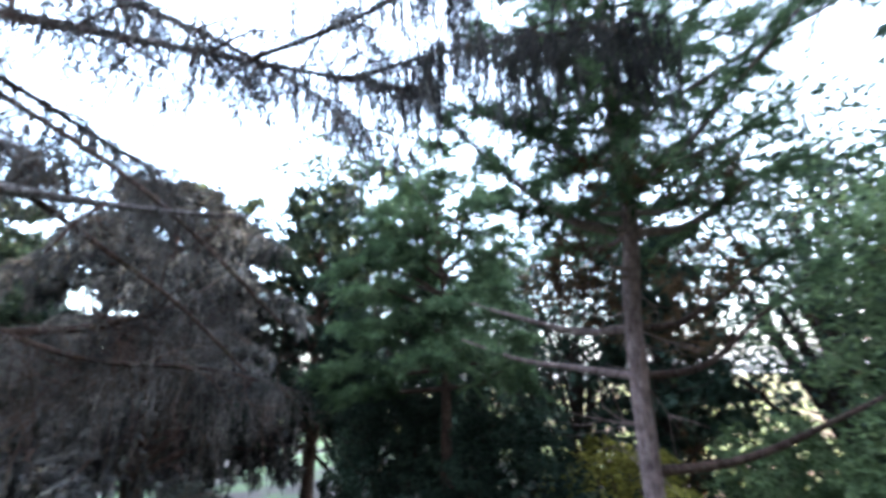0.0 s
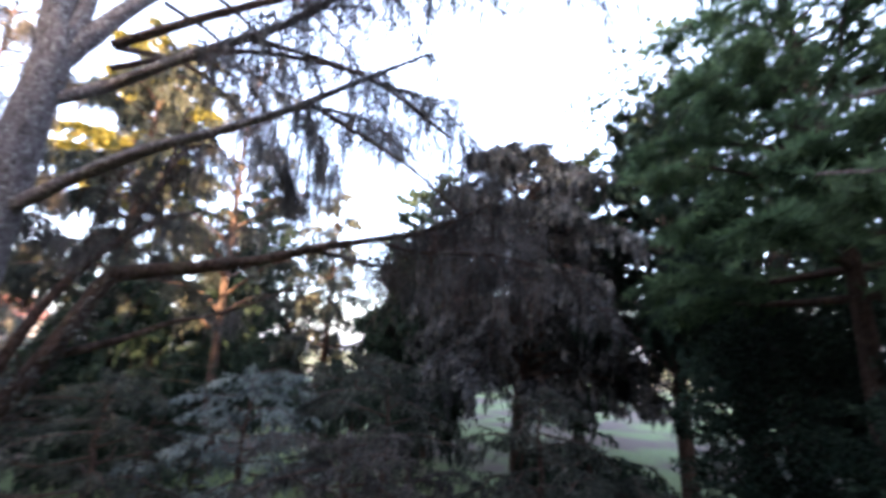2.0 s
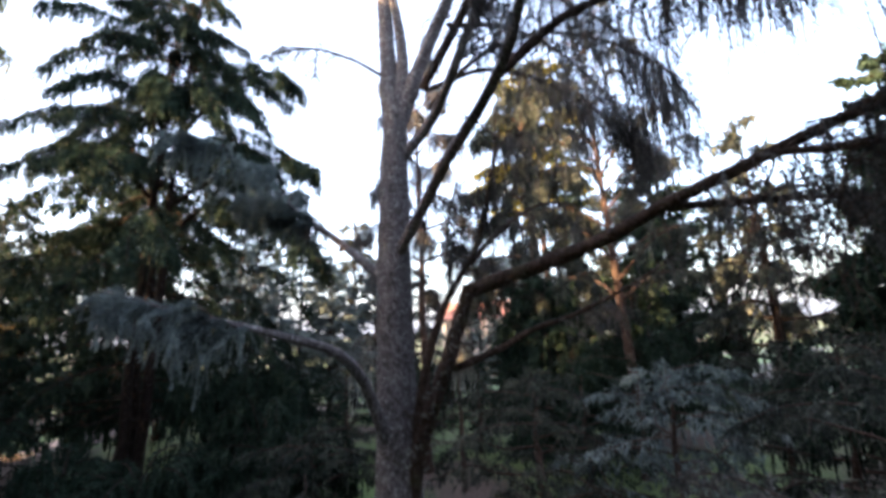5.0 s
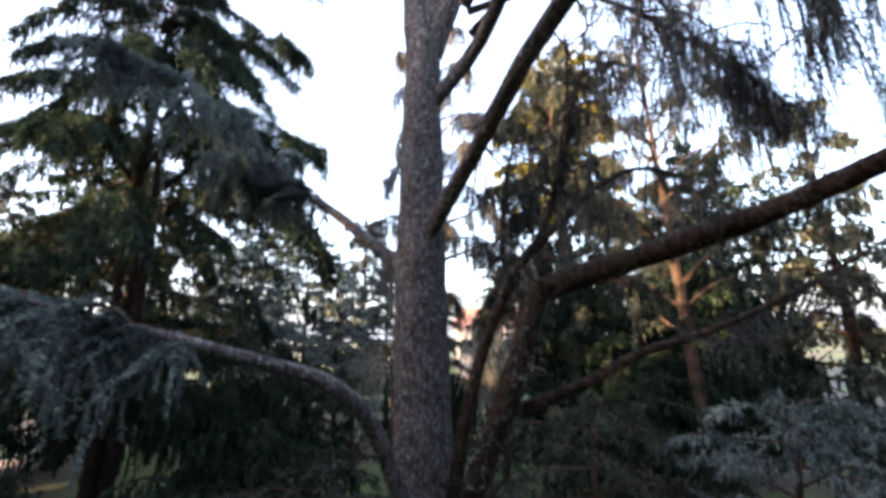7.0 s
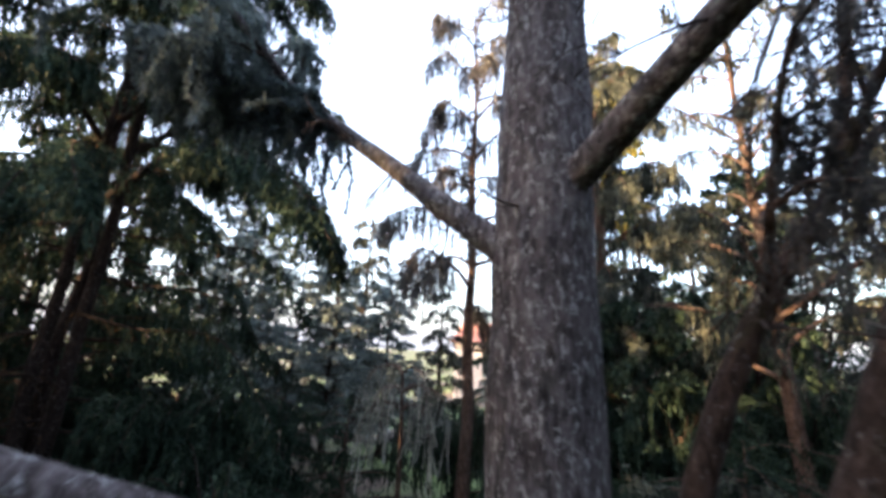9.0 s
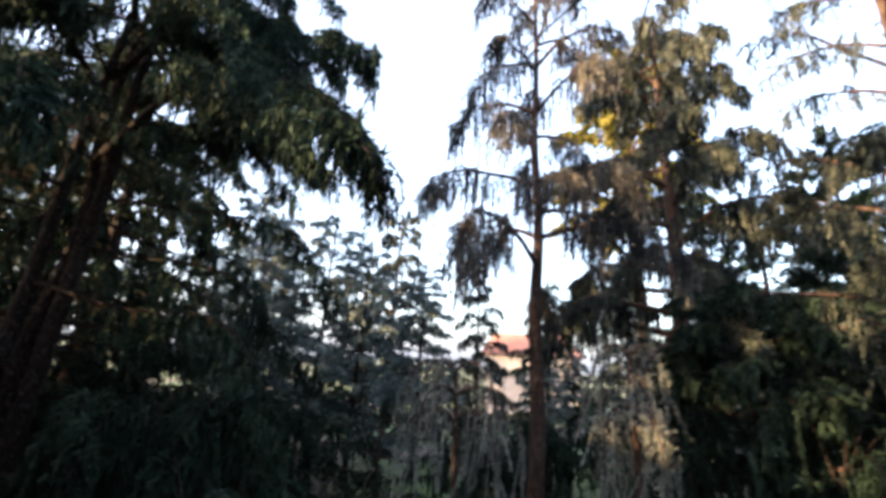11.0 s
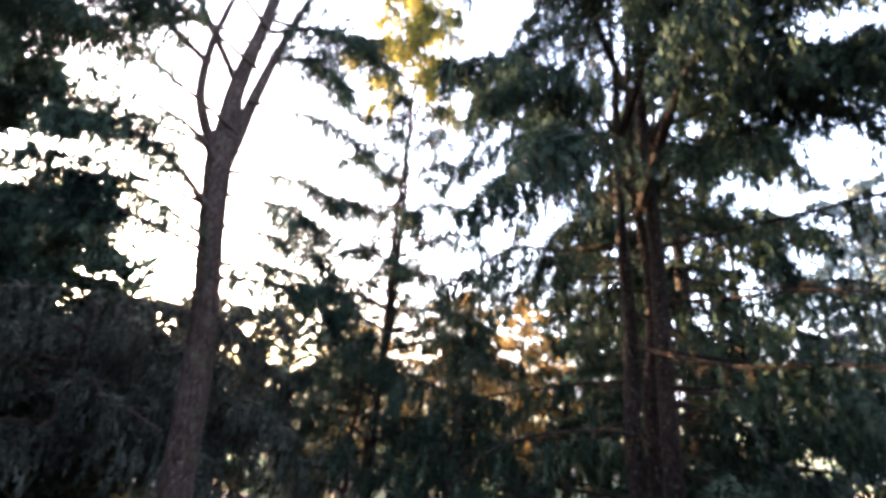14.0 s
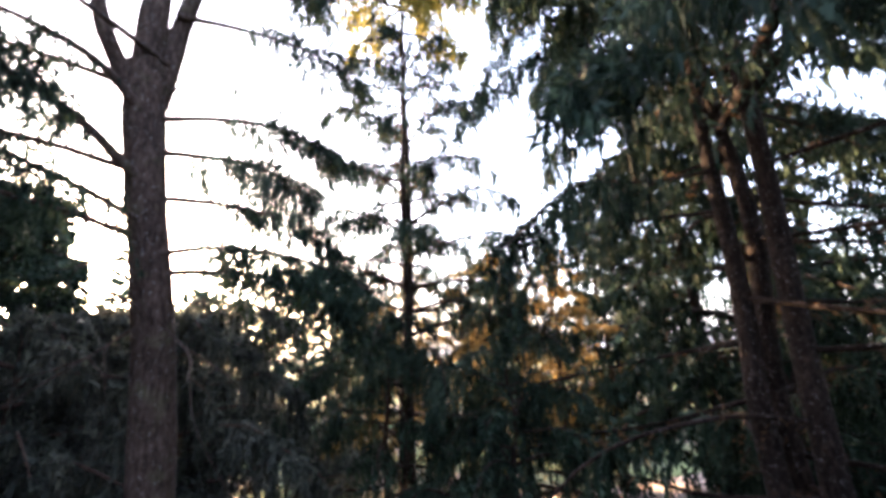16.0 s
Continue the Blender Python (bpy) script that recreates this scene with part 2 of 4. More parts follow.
def conifer(name, label, x, y, height, radius, bark, leaf, lean=(0, 0), first=1.2, limbs=26, span=3.0, taper=0.85, power=1.1, droop=0.35, rise=0.15, twigs=16,
            reach=0.9, weep=0.0, each=4, needle=0.09, width=0.018, category="tree", group="", stems=1, gone=(), start=0.2, crooked=0.04, merge=False, z_top=0.97, boughs=(), low=1.0, rich=0.0, apart=0.0, fan=0.55, lift=0.5, stout=0.38, dry=0):
    """A cedar or spruce: trunk (or several), a whorl of limbs as parts, and a crown of needle sprays.
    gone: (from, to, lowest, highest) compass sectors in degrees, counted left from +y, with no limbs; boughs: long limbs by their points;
    low, rich: how full the lowest limbs are, and how much fuller the highest; dry: dead brown twigs on the inner part of each limb."""
    tree = thing(name, x, y, 0, label, category, group)
    ends = []
    for k in range(stems):
        off = (apart or 0.66 * radius) * np.array([math.cos(2.4 * k), math.sin(2.4 * k)]) * (stems > 1)
        zs = np.linspace(-0.1, height * (1 - 0.12 * k), 9)
        path = np.stack([x + off[0] * (1 + zs / height) + lean[0] * zs / height, y + off[1] * (1 + zs / height) + lean[1] * zs / height, zs], 1)
        path[1:] += crooked * rng.normal(size=(8, 3)) * (1, 1, 0)
        path = spline(path, 26)
        r = radius * (0.75 if stems > 1 else 1) * (1 - np.linspace(0, 1, 26) ** 1.2 * 0.9)
        r[:2] *= (1.5, 1.15)
        part("trunk", *tube(path, r, 12, 0.03), bark, tree, smooth=True)
        ends.append(path)
    cs, ds, wood, dry_cs, dry_ds = [], [], [], [], []
    golden = 137.5
    for k in range(limbs):
        f = k / max(1, limbs - 1)
        z = first + (height * z_top - first) * f
        az = (golden * k + rng.uniform(-25, 25)) % 360
        if any(a0 <= az <= a1 and z0 <= z <= z1 for a0, a1, z0, z1 in gone):
            continue
        trunk = ends[k % stems]
        root = trunk[np.argmin(abs(trunk[:, 2] - z))]
        ln = span * (1 - taper * f**power) * rng.uniform(0.75, 1.15)
        ln = max(ln, 0.35)
        out = np.array([-math.sin(radians(az)), math.cos(radians(az)), 0])
        up = rise + lift * f + rng.uniform(-0.1, 0.1)
        pts = [root, root + out * ln * 0.35 + (0, 0, ln * 0.35 * up), root + out * ln * 0.7 + (0, 0, ln * (0.6 * up - 0.1 * droop)),
               root + out * ln + (0, 0, ln * (0.7 * up - 0.45 * droop))]
        path = spline(jitter(pts, 0.04 * ln), 14)
        r0 = radius * (stout - 0.5 * stout * f) * min(1, ln / span + 0.3)
        if merge:
            wood.append(tube(path, np.linspace(r0, 0.008, 14), 4))
        else:
            part("limb", *tube(path, np.linspace(r0, 0.008, 14), 6, 0.05), bark, tree, smooth=True)
        full = low + (1 - low) * min(1, f * 2.5)
        c, d = sprays(path, max(5, int(twigs * full * (1 + rich * f) * (0.35 + ln / span))), start, reach * (0.35 + 0.65 * ln / span), droop, weep * (0.4 + 0.6 * ln / span))
        cs.append(c)
        ds.append(d)
        if dry:
            c, d = sprays(path[1:9], dry, 0.0, 0.45 * reach, 0.3, 0.0, 0.06, 0.5)
            dry_cs.append(c)
            dry_ds.append(d)
    if wood:
        part("branchwork", *joined(wood), bark, tree, smooth=True, kind="stuff")
    for pts in boughs:
        path = spline(pts, 26)
        part("limb", *tube(path, np.linspace(radius * 0.42, 0.012, 26), 8, 0.05), bark, tree, smooth=True)
        for k in range(7):
            s = 6 + int(2.6 * k)
            w = unit(path[s + 1] - path[s]) * 0.8 + (0.55 * (-1) ** k * np.array([-(path[s + 1] - path[s])[1], (path[s + 1] - path[s])[0], 0.0]) / np.linalg.norm(path[s + 1] - path[s]))
            ln = reach * (1.5 - 0.1 * k)
            twig = spline([path[s], path[s] + w * ln * 0.5 + (0, 0, 0.05), path[s] + w * ln - (0, 0, 0.25 * ln)], 9)
            part("twig", *tube(twig, np.linspace(0.025, 0.006, 9), 5), bark, tree, smooth=True)
            c, d = sprays(twig, twigs, 0.15, reach * 0.7, droop, weep)
            cs.append(c)
            ds.append(d)
        c, d = sprays(path, 2 * twigs, 0.2, reach, droop, weep)
        cs.append(c)
        ds.append(d)
    tip = ends[0][-4:]
    c, d = sprays(tip, 14, 0.0, 0.4, 0.3, weep * 0.4)
    cs.append(c)
    ds.append(d)
    part("crown", *needles(np.vstack(cs), np.vstack(ds), each, needle, width, fan), leaf, tree, kind="stuff")
    if dry:
        part("dead_wood", *needles(np.vstack(dry_cs), np.vstack(dry_ds), 4, 0.08, 0.006, 0.9), DRY, tree, "dead brown inner twigs", kind="stuff")
    return tree


def clump_points(centre, size, n, hollow=0.55):
    """Points near the skin of an uneven ball, with the ways outwards."""
    w = unit(rng.normal(size=(n, 3)))
    lump = 1 + 0.22 * np.sin(3.1 * w[:, 0] + 5 * centre[0]) * np.sin(3.7 * w[:, 1] + centre[1]) + 0.12 * np.sin(7 * w[:, 2] + 3 * w[:, 0])
    r = (hollow + (1 - hollow) * rng.random(n) ** 0.5) * lump
    return np.asarray(centre) + w * r[:, None] * np.asarray(size), w


def broadleaf(name, label, x, y, height, radius, bark, leaf, crown=2.5, low=1.5, clumps=26, leaves=420, leaf_size=0.11, width=0.04, category="tree", group="", each=2):
    """A round-headed tree or large shrub: trunk, rising limbs and a crown of many leaf clumps with gaps between them."""
    tree = thing(name, x, y, 0, label, category, group)
    path = spline(jitter([(x, y, -0.1), (x, y, low * 0.6), (x + 0.1, y, low * 1.2), (x, y + 0.1, height * 0.75)], 0.06), 16)
    part("trunk", *tube(path, np.linspace(radius * 1.3, radius * 0.25, 16), 10, 0.04), bark, tree, smooth=True)
    cs, ds, wood = [], [], []
    for k in range(clumps):
        f = (k + 0.5) / clumps
        az = 2.4 * k
        z = low + (height - low) * (0.05 + 0.92 * f)
        g = (z - low) / (height - low)
        r = crown * math.sqrt(max(0.05, 1 - (2 * g - 0.85) ** 2 / 1.5)) * rng.uniform(0.45, 0.95)
        c = np.array([x + r * math.cos(az), y + r * math.sin(az), z])
        s = crown * rng.uniform(0.28, 0.46)
        pts, way = clump_points(c, (s, s, s * 0.7), leaves)
        cs.append(pts)
        ds.append(way)
        root = path[min(15, int(3 + 10 * g))]
        wood.append(tube(spline([root, (root + c) / 2 + (0, 0, 0.15), c], 7), np.linspace(radius * 0.35, 0.012, 7), 5))
    part("branchwork", *joined(wood), bark, tree, smooth=True, kind="stuff")
    part("crown", *needles(np.vstack(cs), np.vstack(ds), each, leaf_size, width, 1.0), leaf, tree, kind="stuff")
    return tree


def weeping_shrub(name, label, x, y, height, leaf, spread=1.6, arms=12, weep=0.9, twigs=16, reach=0.55, needle=0.09, width=0.018, group=""):
    """A low cedar whose arms arch over and hang down to the ground in strands."""
    tree = thing(name, x, y, 0, label, "shrub", group)
    stem = spline(jitter([(x, y, -0.1), (x + 0.05, y, height * 0.4), (x, y + 0.05, height * 0.75)], 0.05), 10)
    part("trunk", *tube(stem, np.linspace(0.09, 0.05, 10), 8, 0.05), BARK_DARK, tree, smooth=True)
    cs, ds = [], []
    for k in range(arms):
        az = 2.4 * k + rng.uniform(-0.3, 0.3)
        ln = spread * rng.uniform(0.6, 1.15)
        root = stem[rng.integers(2, 10)]
        o = np.array([math.cos(az), math.sin(az), 0])
        h = (height - root[2]) * rng.uniform(0.45, 1.0)
        pts = [root, root + o * ln * 0.3 + (0, 0, h * 0.8), root + o * ln * 0.65 + (0, 0, h), root + o * ln + (0, 0, h * 0.55)]
        path = spline(jitter(pts, 0.05), 12)
        part("limb", *tube(path, np.linspace(0.024, 0.005, 12), 6), BARK_SHADED, tree, smooth=True)
        c, d = sprays(path, twigs, 0.08, reach, 0.9, weep)
        keep = c[:, 2] > 0.02
        cs.append(c[keep])
        ds.append(d[keep])
    part("crown", *needles(np.vstack(cs), np.vstack(ds), 3, needle * 1.1, width * 0.9, 0.5), leaf, tree, kind="stuff")
    return tree


def umbrella_cedar(name, label, x, y, height, leaf, spread, hang, group=""):
    """A slim stem whose arms arch out from the top like an umbrella, with long separate strands hanging from them."""
    tree = thing(name, x, y, 0, label, "shrub", group)
    stem = spline(jitter([(x, y, -0.1), (x + 0.05, y, height * 0.5), (x, y + 0.04, height * 0.97)], 0.04), 12)
    part("trunk", *tube(stem, np.linspace(0.07, 0.03, 12), 8, 0.05), BARK_DARK, tree, smooth=True)
    cs, ds = [], []
    for k in range(15):
        az, ln = 2.4 * k + rng.uniform(-0.3, 0.3), spread * rng.uniform(0.55, 1.1)
        o = np.array([math.cos(az), math.sin(az), 0])
        root = stem[rng.integers(9, 12)]
        arm = spline([root, root + o * ln * 0.4 + (0, 0, 0.14), root + o * ln * 0.8 + (0, 0, 0.04), root + o * ln - (0, 0, 0.22), root + o * ln * 1.06 - (0, 0, 0.5)], 14)
        part("limb", *tube(arm, np.linspace(0.022, 0.006, 14), 6), BARK_DARK, tree, smooth=True)
        for q in range(5):
            r = arm[rng.integers(4, 14)] + 0.05 * rng.normal(size=3)
            h = hang * rng.uniform(0.45, 1.1)
            u = np.linspace(0, 1, 26)[:, None]
            c = r + u * np.array([0.12 * rng.normal(), 0.12 * rng.normal(), -h])
            cs.append(c)
            ds.append(np.tile((0.0, 0, -1), (26, 1)))
        c, d = sprays(arm, 14, 0.1, 0.3, 0.7)
        cs.append(c)
        ds.append(d)
    part("crown", *needles(np.vstack(cs), np.vstack(ds), 7, 0.05, 0.008, 0.9), leaf, tree, kind="stuff")
    return tree


def bare_twigs(tree, path, count, length, bark, hang=0.4, thick=0.010, forks=4):
    """Thin leafless twigs that leave a limb and bend down, each with a few finer forks."""
    for k in range(count):
        s = rng.integers(2, len(path) - 2)
        w = unit(np.array([rng.normal(), rng.normal(), 0.6 * rng.normal() - hang]))
        ln = length * rng.uniform(0.5, 1.2)
        a, c = path[s], path[s] + w * ln - (0, 0, 0.35 * hang * ln)
        stalk = spline([a, (a + c) / 2 + 0.14 * ln * rng.normal(size=3), c], 9)
        pieces = [tube(stalk, np.linspace(thick, 0.003, 9), 4)]
        for q in range(forks):
            root = stalk[rng.integers(2, 8)]
            way = (c - a) * rng.uniform(0.25, 0.6) + 0.28 * ln * rng.normal(size=3)
            pieces.append(tube(spline([root, root + way * 0.5 + 0.06 * ln * rng.normal(size=3), root + way - (0, 0, 0.12 * hang * ln)], 6), np.linspace(0.55 * thick, 0.002, 6), 3))
        part("twig", *joined(pieces), bark, tree, smooth=True)


# ---- the ground ----
def ground_sheet():
    n = 121
    g = np.linspace(-1, 1, n)
    g = np.sign(g) * abs(g) ** 2.2 * 600
    gx, gy = np.meshgrid(g, g)
    gz = np.array([noise.noise((float(a) * 0.12, float(b) * 0.12, 0.0)) for a, b in zip(gx.ravel(), gy.ravel())])
    gz = 0.18 * gz * (np.hypot(gx.ravel(), gy.ravel()) < 60)
    v = np.stack([gx.ravel(), gy.ravel(), gz], 1)
    k = np.arange(n * n).reshape(n, n)
    f = np.stack([k[:-1, :-1], k[:-1, 1:], k[1:, 1:], k[1:, :-1]], -1).reshape(-1, 4)
    m, nt, bsdf = nodes_of("lawn_and_litter")
    grass = ramp(nt, noise_of(nt, 9.0, 8.0), [(0.3, (0.045, 0.075, 0.02)), (0.5, (0.085, 0.125, 0.035)), (0.7, (0.14, 0.17, 0.06))])
    litter = ramp(nt, noise_of(nt, 14.0, 8.0), [(0.3, (0.035, 0.024, 0.017)), (0.55, (0.075, 0.052, 0.038)), (0.75, (0.14, 0.10, 0.08))])
    where = ramp(nt, noise_of(nt, 0.16, 3.0), [(0.46, (0, 0, 0)), (0.56, (1, 1, 1))])
    nt.links.new(mixed(nt, grass, litter, where), bsdf.inputs["Base Color"])
    bsdf.inputs["Roughness"].default_value = 0.95
    return tagged(new("ground", mesh_of("ground", v, f, m, True)), "rough lawn with bare brown needle litter", "ground", kind="structure")


ground_sheet()


# ---- the cedar with several stems that the flight passes ----
def cedar_of_many_stems():
    tree = thing("cedar_tree", -0.4, 4.35, 0, "tall grey-barked cedar with several stems and bare low limbs", "tree")
    wood = lambda name, pts, r0, r1, n=18, sides=12, bark=BARK_CEDAR: part(name, *tube(spline(pts, n), np.linspace(r0, r1, n), sides, 0.035), bark, tree, smooth=True)
    trunk = spline([(-0.42, 4.35, -0.1), (-0.42, 4.35, 1.2), (-0.42, 4.35, 2.7), (-0.42, 4.35, 4.6), (-0.38, 4.35, 6.5), (-0.32, 4.35, 7.9)], 34)
    r = np.interp(trunk[:, 2], [0, 0.6, 2.0, 3.0, 6.0, 8.0], [0.52, 0.40, 0.33, 0.285, 0.24, 0.18])
    part("trunk", *tube(trunk, r, 20, 0.03), BARK_CEDAR, tree, smooth=True)
    wood("stem", [(-0.40, 4.37, 7.6), (-0.47, 4.38, 9.4), (-0.55, 4.40, 11.0), (-0.5, 4.4, 13.5)], 0.16, 0.05)
    wood("stem", [(-0.28, 4.33, 7.6), (-0.19, 4.33, 8.8), (-0.47, 4.3, 10.7), (-0.9, 4.2, 12.8)], 0.12, 0.03)
    wood("stem", [(-0.25, 4.33, 7.5), (0.2, 4.2, 8.6), (0.9, 3.9, 9.9), (1.5, 3.6, 11.0), (2.3, 3.2, 12.2)], 0.14, 0.03)
    second = [(-0.25, 4.25, 1.9), (-0.1, 4.1, 2.7), (0.18, 3.9, 3.4), (0.45, 3.8, 4.1), (0.68, 3.72, 4.75)]
    wood("second_trunk", second, 0.11, 0.09, bark=BARK_RED)
    wood("second_trunk", [(-0.25, 4.3, 1.9), (-0.15, 4.2, 2.9), (0.05, 4.15, 3.8), (0.3, 4.12, 4.5), (0.6, 4.1, 5.0), (0.85, 4.1, 5.4), (1.05, 4.15, 6.1), (1.2, 4.2, 6.9), (1.25, 4.3, 7.6)], 0.075, 0.012, bark=BARK_RED)
    grey_cs, grey_ds = [], []
    blue_cs, blue_ds = [], []

    def limb(pts, r0, twigs, reach, droop=0.5, weep=0.0, start=0.35, r1=0.012, blue=False, bark=BARK_RED):
        cs, ds = (blue_cs, blue_ds) if blue else (grey_cs, grey_ds)
        bark = BARK_CEDAR if blue else bark
        path = spline(pts, 22)
        part("limb", *tube(path, np.linspace(r0, r1, 22), 10, 0.05), bark, tree, smooth=True)
        if twigs:
            fine = dict(step=0.035, strands=0.22) if blue else dict(step=0.05, strands=0.5)
            c, d = sprays(path, twigs, start, reach, droop, weep, **fine)
            cs.append(c)
            ds.append(d)
            for k in range(max(2, twigs // 8)):
                s = int(22 * (start + (0.95 - start) * rng.random()))
                s = min(s, 20)
                w = unit(unit(path[s + 1] - path[s]) + 0.7 * rng.normal(size=3))
                ln = reach * (rng.uniform(0.4, 0.75) if blue else rng.uniform(0.8, 1.6))
                twig = spline([path[s], path[s] + w * ln * 0.5, path[s] + w * ln - (0, 0, 0.3 * ln)], 9)
                part("twig", *tube(twig, np.linspace(0.018, 0.005, 9), 5), BARK_DARK, tree, smooth=True)
                c, d = sprays(twig, 10, 0.2, 0.3, droop, weep, **fine)
                cs.append(c)
                ds.append(d)

    limb([(-0.3, 4.2, 5.35), (0.18, 3.45, 5.83), (0.5, 2.6, 6.02), (0.8, 1.95, 6.14), (1.02, 1.2, 6.2), (1.05, 0.5, 6.12), (1.05, -0.2, 6.05), (1.18, -0.85, 6.1)], 0.085, 6, 0.35, 0.7, 0.2, 0.75, bark=BARK_CEDAR)
    limb([(0.95, 1.45, 6.18), (1.6, 1.5, 6.75), (2.4, 1.75, 7.2), (3.3, 2.1, 7.6), (4.4, 2.5, 7.8)], 0.045, 34, 0.6, 0.8, 0.6, 0.3)
    limb([(1.05, 0.5, 6.12), (1.35, 0.15, 5.85), (1.6, -0.3, 5.5), (1.75, -0.8, 5.0)], 0.022, 0, 0.4)
    limb([(0.65, 3.75, 4.68), (1.45, 3.5, 4.9), (2.15, 3.05, 5.1), (2.7, 2.4, 5.33), (3.15, 1.72, 5.48), (3.5, 1.05, 5.6), (4.0, 0.5, 5.95), (4.7, 0.2, 6.5)], 0.105, 40, 0.8, 0.8, 0.6, 0.48, bark=BARK_RED)
    limb([(2.6, 2.5, 5.3), (3.3, 2.3, 5.25), (4.1, 2.0, 5.15), (5.0, 1.5, 4.8)], 0.05, 30, 0.7, 0.8, 0.5, 0.25, bark=BARK_RED)
    limb([(3.4, 1.2, 5.55), (4.1, 1.05, 5.68), (5.0, 0.8, 5.83), (5.8, 0.4, 5.85)], 0.05, 40, 0.8, 0.8, 0.6, 0.2, bark=BARK_RED)
    limb([(3.15, 1.72, 5.48), (3.2, 0.9, 5.2), (3.5, -0.1, 5.1), (3.9, -1.1, 4.8)], 0.035, 30, 0.7, 0.8, 0.6, 0.3, bark=BARK_RED)
    limb([(-0.25, 4.3, 6.85), (0.25, 4.05, 7.3), (0.6, 3.3, 7.52), (0.88, 2.4, 7.58), (1.15, 1.6, 7.62), (1.4, 0.7, 7.8), (1.7, -0.5, 8.0), (1.85, -1.5, 8.1), (1.8, -2.4, 8.0)], 0.085, 130, 0.7, 0.8, 0.35, 0.3, bark=BARK_CEDAR)
    limb([(0.85, 2.5, 7.57), (1.25, 1.4, 7.2), (1.3, 0.6, 6.75), (1.2, -0.1, 6.25), (1.1, -0.6, 5.8), (1.15, -1.1, 5.3)], 0.03, 0, 0.4)
    limb([(1.0, 2.0, 7.6), (1.7, 1.3, 7.4), (2.5, 0.95, 7.38), (3.4, 0.7, 7.42), (4.6, 0.7, 7.2)], 0.035, 60, 0.7, 0.8, 0.45, 0.3)
    limb([(0.15, 4.1, 7.9), (0.9, 3.0, 8.4), (1.6, 1.8, 8.7), (2.3, 0.4, 8.9), (2.8, -0.9, 8.7), (3.2, -2.0, 8.3)], 0.07, 80, 0.8, 0.8, 0.5, 0.35)
    limb([(1.85, -1.5, 8.1), (1.5, -2.4, 8.3), (0.9, -3.1, 8.1), (0.2, -3.7, 7.6)], 0.026, 84, 0.7, 0.8, 0.8, 0.1)
    limb([(1.7, -0.5, 8.0), (1.2, -1.5, 8.25), (0.5, -2.3, 8.3), (-0.3, -3.0, 8.1)], 0.028, 60, 0.7, 0.8, 0.6, 0.15)
    limb([(-0.6, 4.33, 5.02), (-1.0, 4.5, 5.36), (-1.45, 4.66, 5.75), (-1.95, 4.75, 6.12), (-2.4, 4.75, 6.38), (-2.85, 4.6, 6.5)], 0.085, 84, 0.85, 0.6, 0.35, 0.5, blue=True)
    limb([(-0.5, 4.3, 2.55), (-0.72, 3.8, 3.55), (-0.95, 3.4, 3.98), (-1.4, 3.2, 4.18), (-2.05, 3.05, 4.38), (-2.8, 2.9, 4.6), (-3.4, 2.8, 4.8)], 0.085, 54, 0.8, 0.6, 0.4, 0.62, blue=True)
    limb([(-1.95, 4.75, 6.12), (-2.4, 4.2, 6.6), (-2.8, 3.6, 6.9), (-3.0, 3.1, 6.85)], 0.03, 54, 0.7, 0.6, 0.3, 0.15, blue=True)
    limb([(0.4, 3.95, 3.7), (0.95, 3.85, 3.9), (1.45, 3.82, 4.15), (2.0, 3.75, 4.32), (2.6, 3.6, 4.6), (3.3, 3.5, 5.0)], 0.055, 14, 0.5, 0.6, 0.3, 0.5)
    limb([(0.6, 4.1, 5.0), (1.3, 4.4, 5.7), (2.0, 4.7, 6.1), (2.9, 5.0, 6.0)], 0.045, 18, 0.6, 0.8, 0.6, 0.2)
    limb([(-0.5, 4.3, 8.3), (-1.0, 4.2, 8.6), (-1.6, 4.0, 8.7), (-2.1, 3.8, 8.5)], 0.03, 14, 0.45, 0.5, 0.1, 0.4)
    limb([(1.0, 3.8, 10.0), (1.6, 3.0, 10.3), (2.4, 2.2, 10.3), (3.2, 1.4, 10.0)], 0.045, 26, 0.7, 0.8, 0.5, 0.2)
    limb([(0.6, 4.0, 9.4), (1.4, 4.0, 9.6), (2.4, 4.1, 9.3), (3.2, 4.0, 8.5), (3.7, 3.9, 7.6)], 0.045, 38, 0.8, 0.8, 1.0, 0.3)
    limb([(0.9, 3.9, 9.9), (1.9, 3.7, 10.3), (3.1, 3.4, 10.0), (4.2, 3.2, 9.2), (4.9, 3.0, 8.2)], 0.045, 34, 0.8, 0.8, 0.9, 0.35)
    limb([(0.2, 4.2, 7.6), (1.0, 3.9, 8.2), (1.9, 3.6, 8.3), (2.8, 3.3, 7.8), (3.4, 3.0, 7.0)], 0.045, 28, 0.8, 0.8, 0.8, 0.3)
    limb([(0.2, 4.3, 8.0), (1.2, 4.6, 8.5), (2.2, 4.8, 8.3), (3.2, 4.9, 7.6), (3.9, 4.9, 6.9)], 0.045, 60, 0.9, 0.8, 0.7, 0.4)
    limb([(0.6, 4.1, 9.0), (1.7, 5.0, 9.6), (2.9, 5.6, 9.3), (3.9, 6.0, 8.4), (4.5, 6.2, 7.6)], 0.045, 60, 0.9, 0.8, 0.7, 0.4)
    limb([(0.85, 4.1, 5.4), (1.0, 3.85, 6.0), (1.2, 3.9, 6.7), (1.6, 4.0, 7.0)], 0.03, 30, 0.5, 0.8, 0.7, 0.1)
    limb([(0.45, 4.1, 4.75), (0.4, 3.9, 5.2), (0.45, 3.8, 5.7), (0.6, 3.7, 6.2)], 0.022, 20, 0.35, 0.8, 0.4, 0.2)
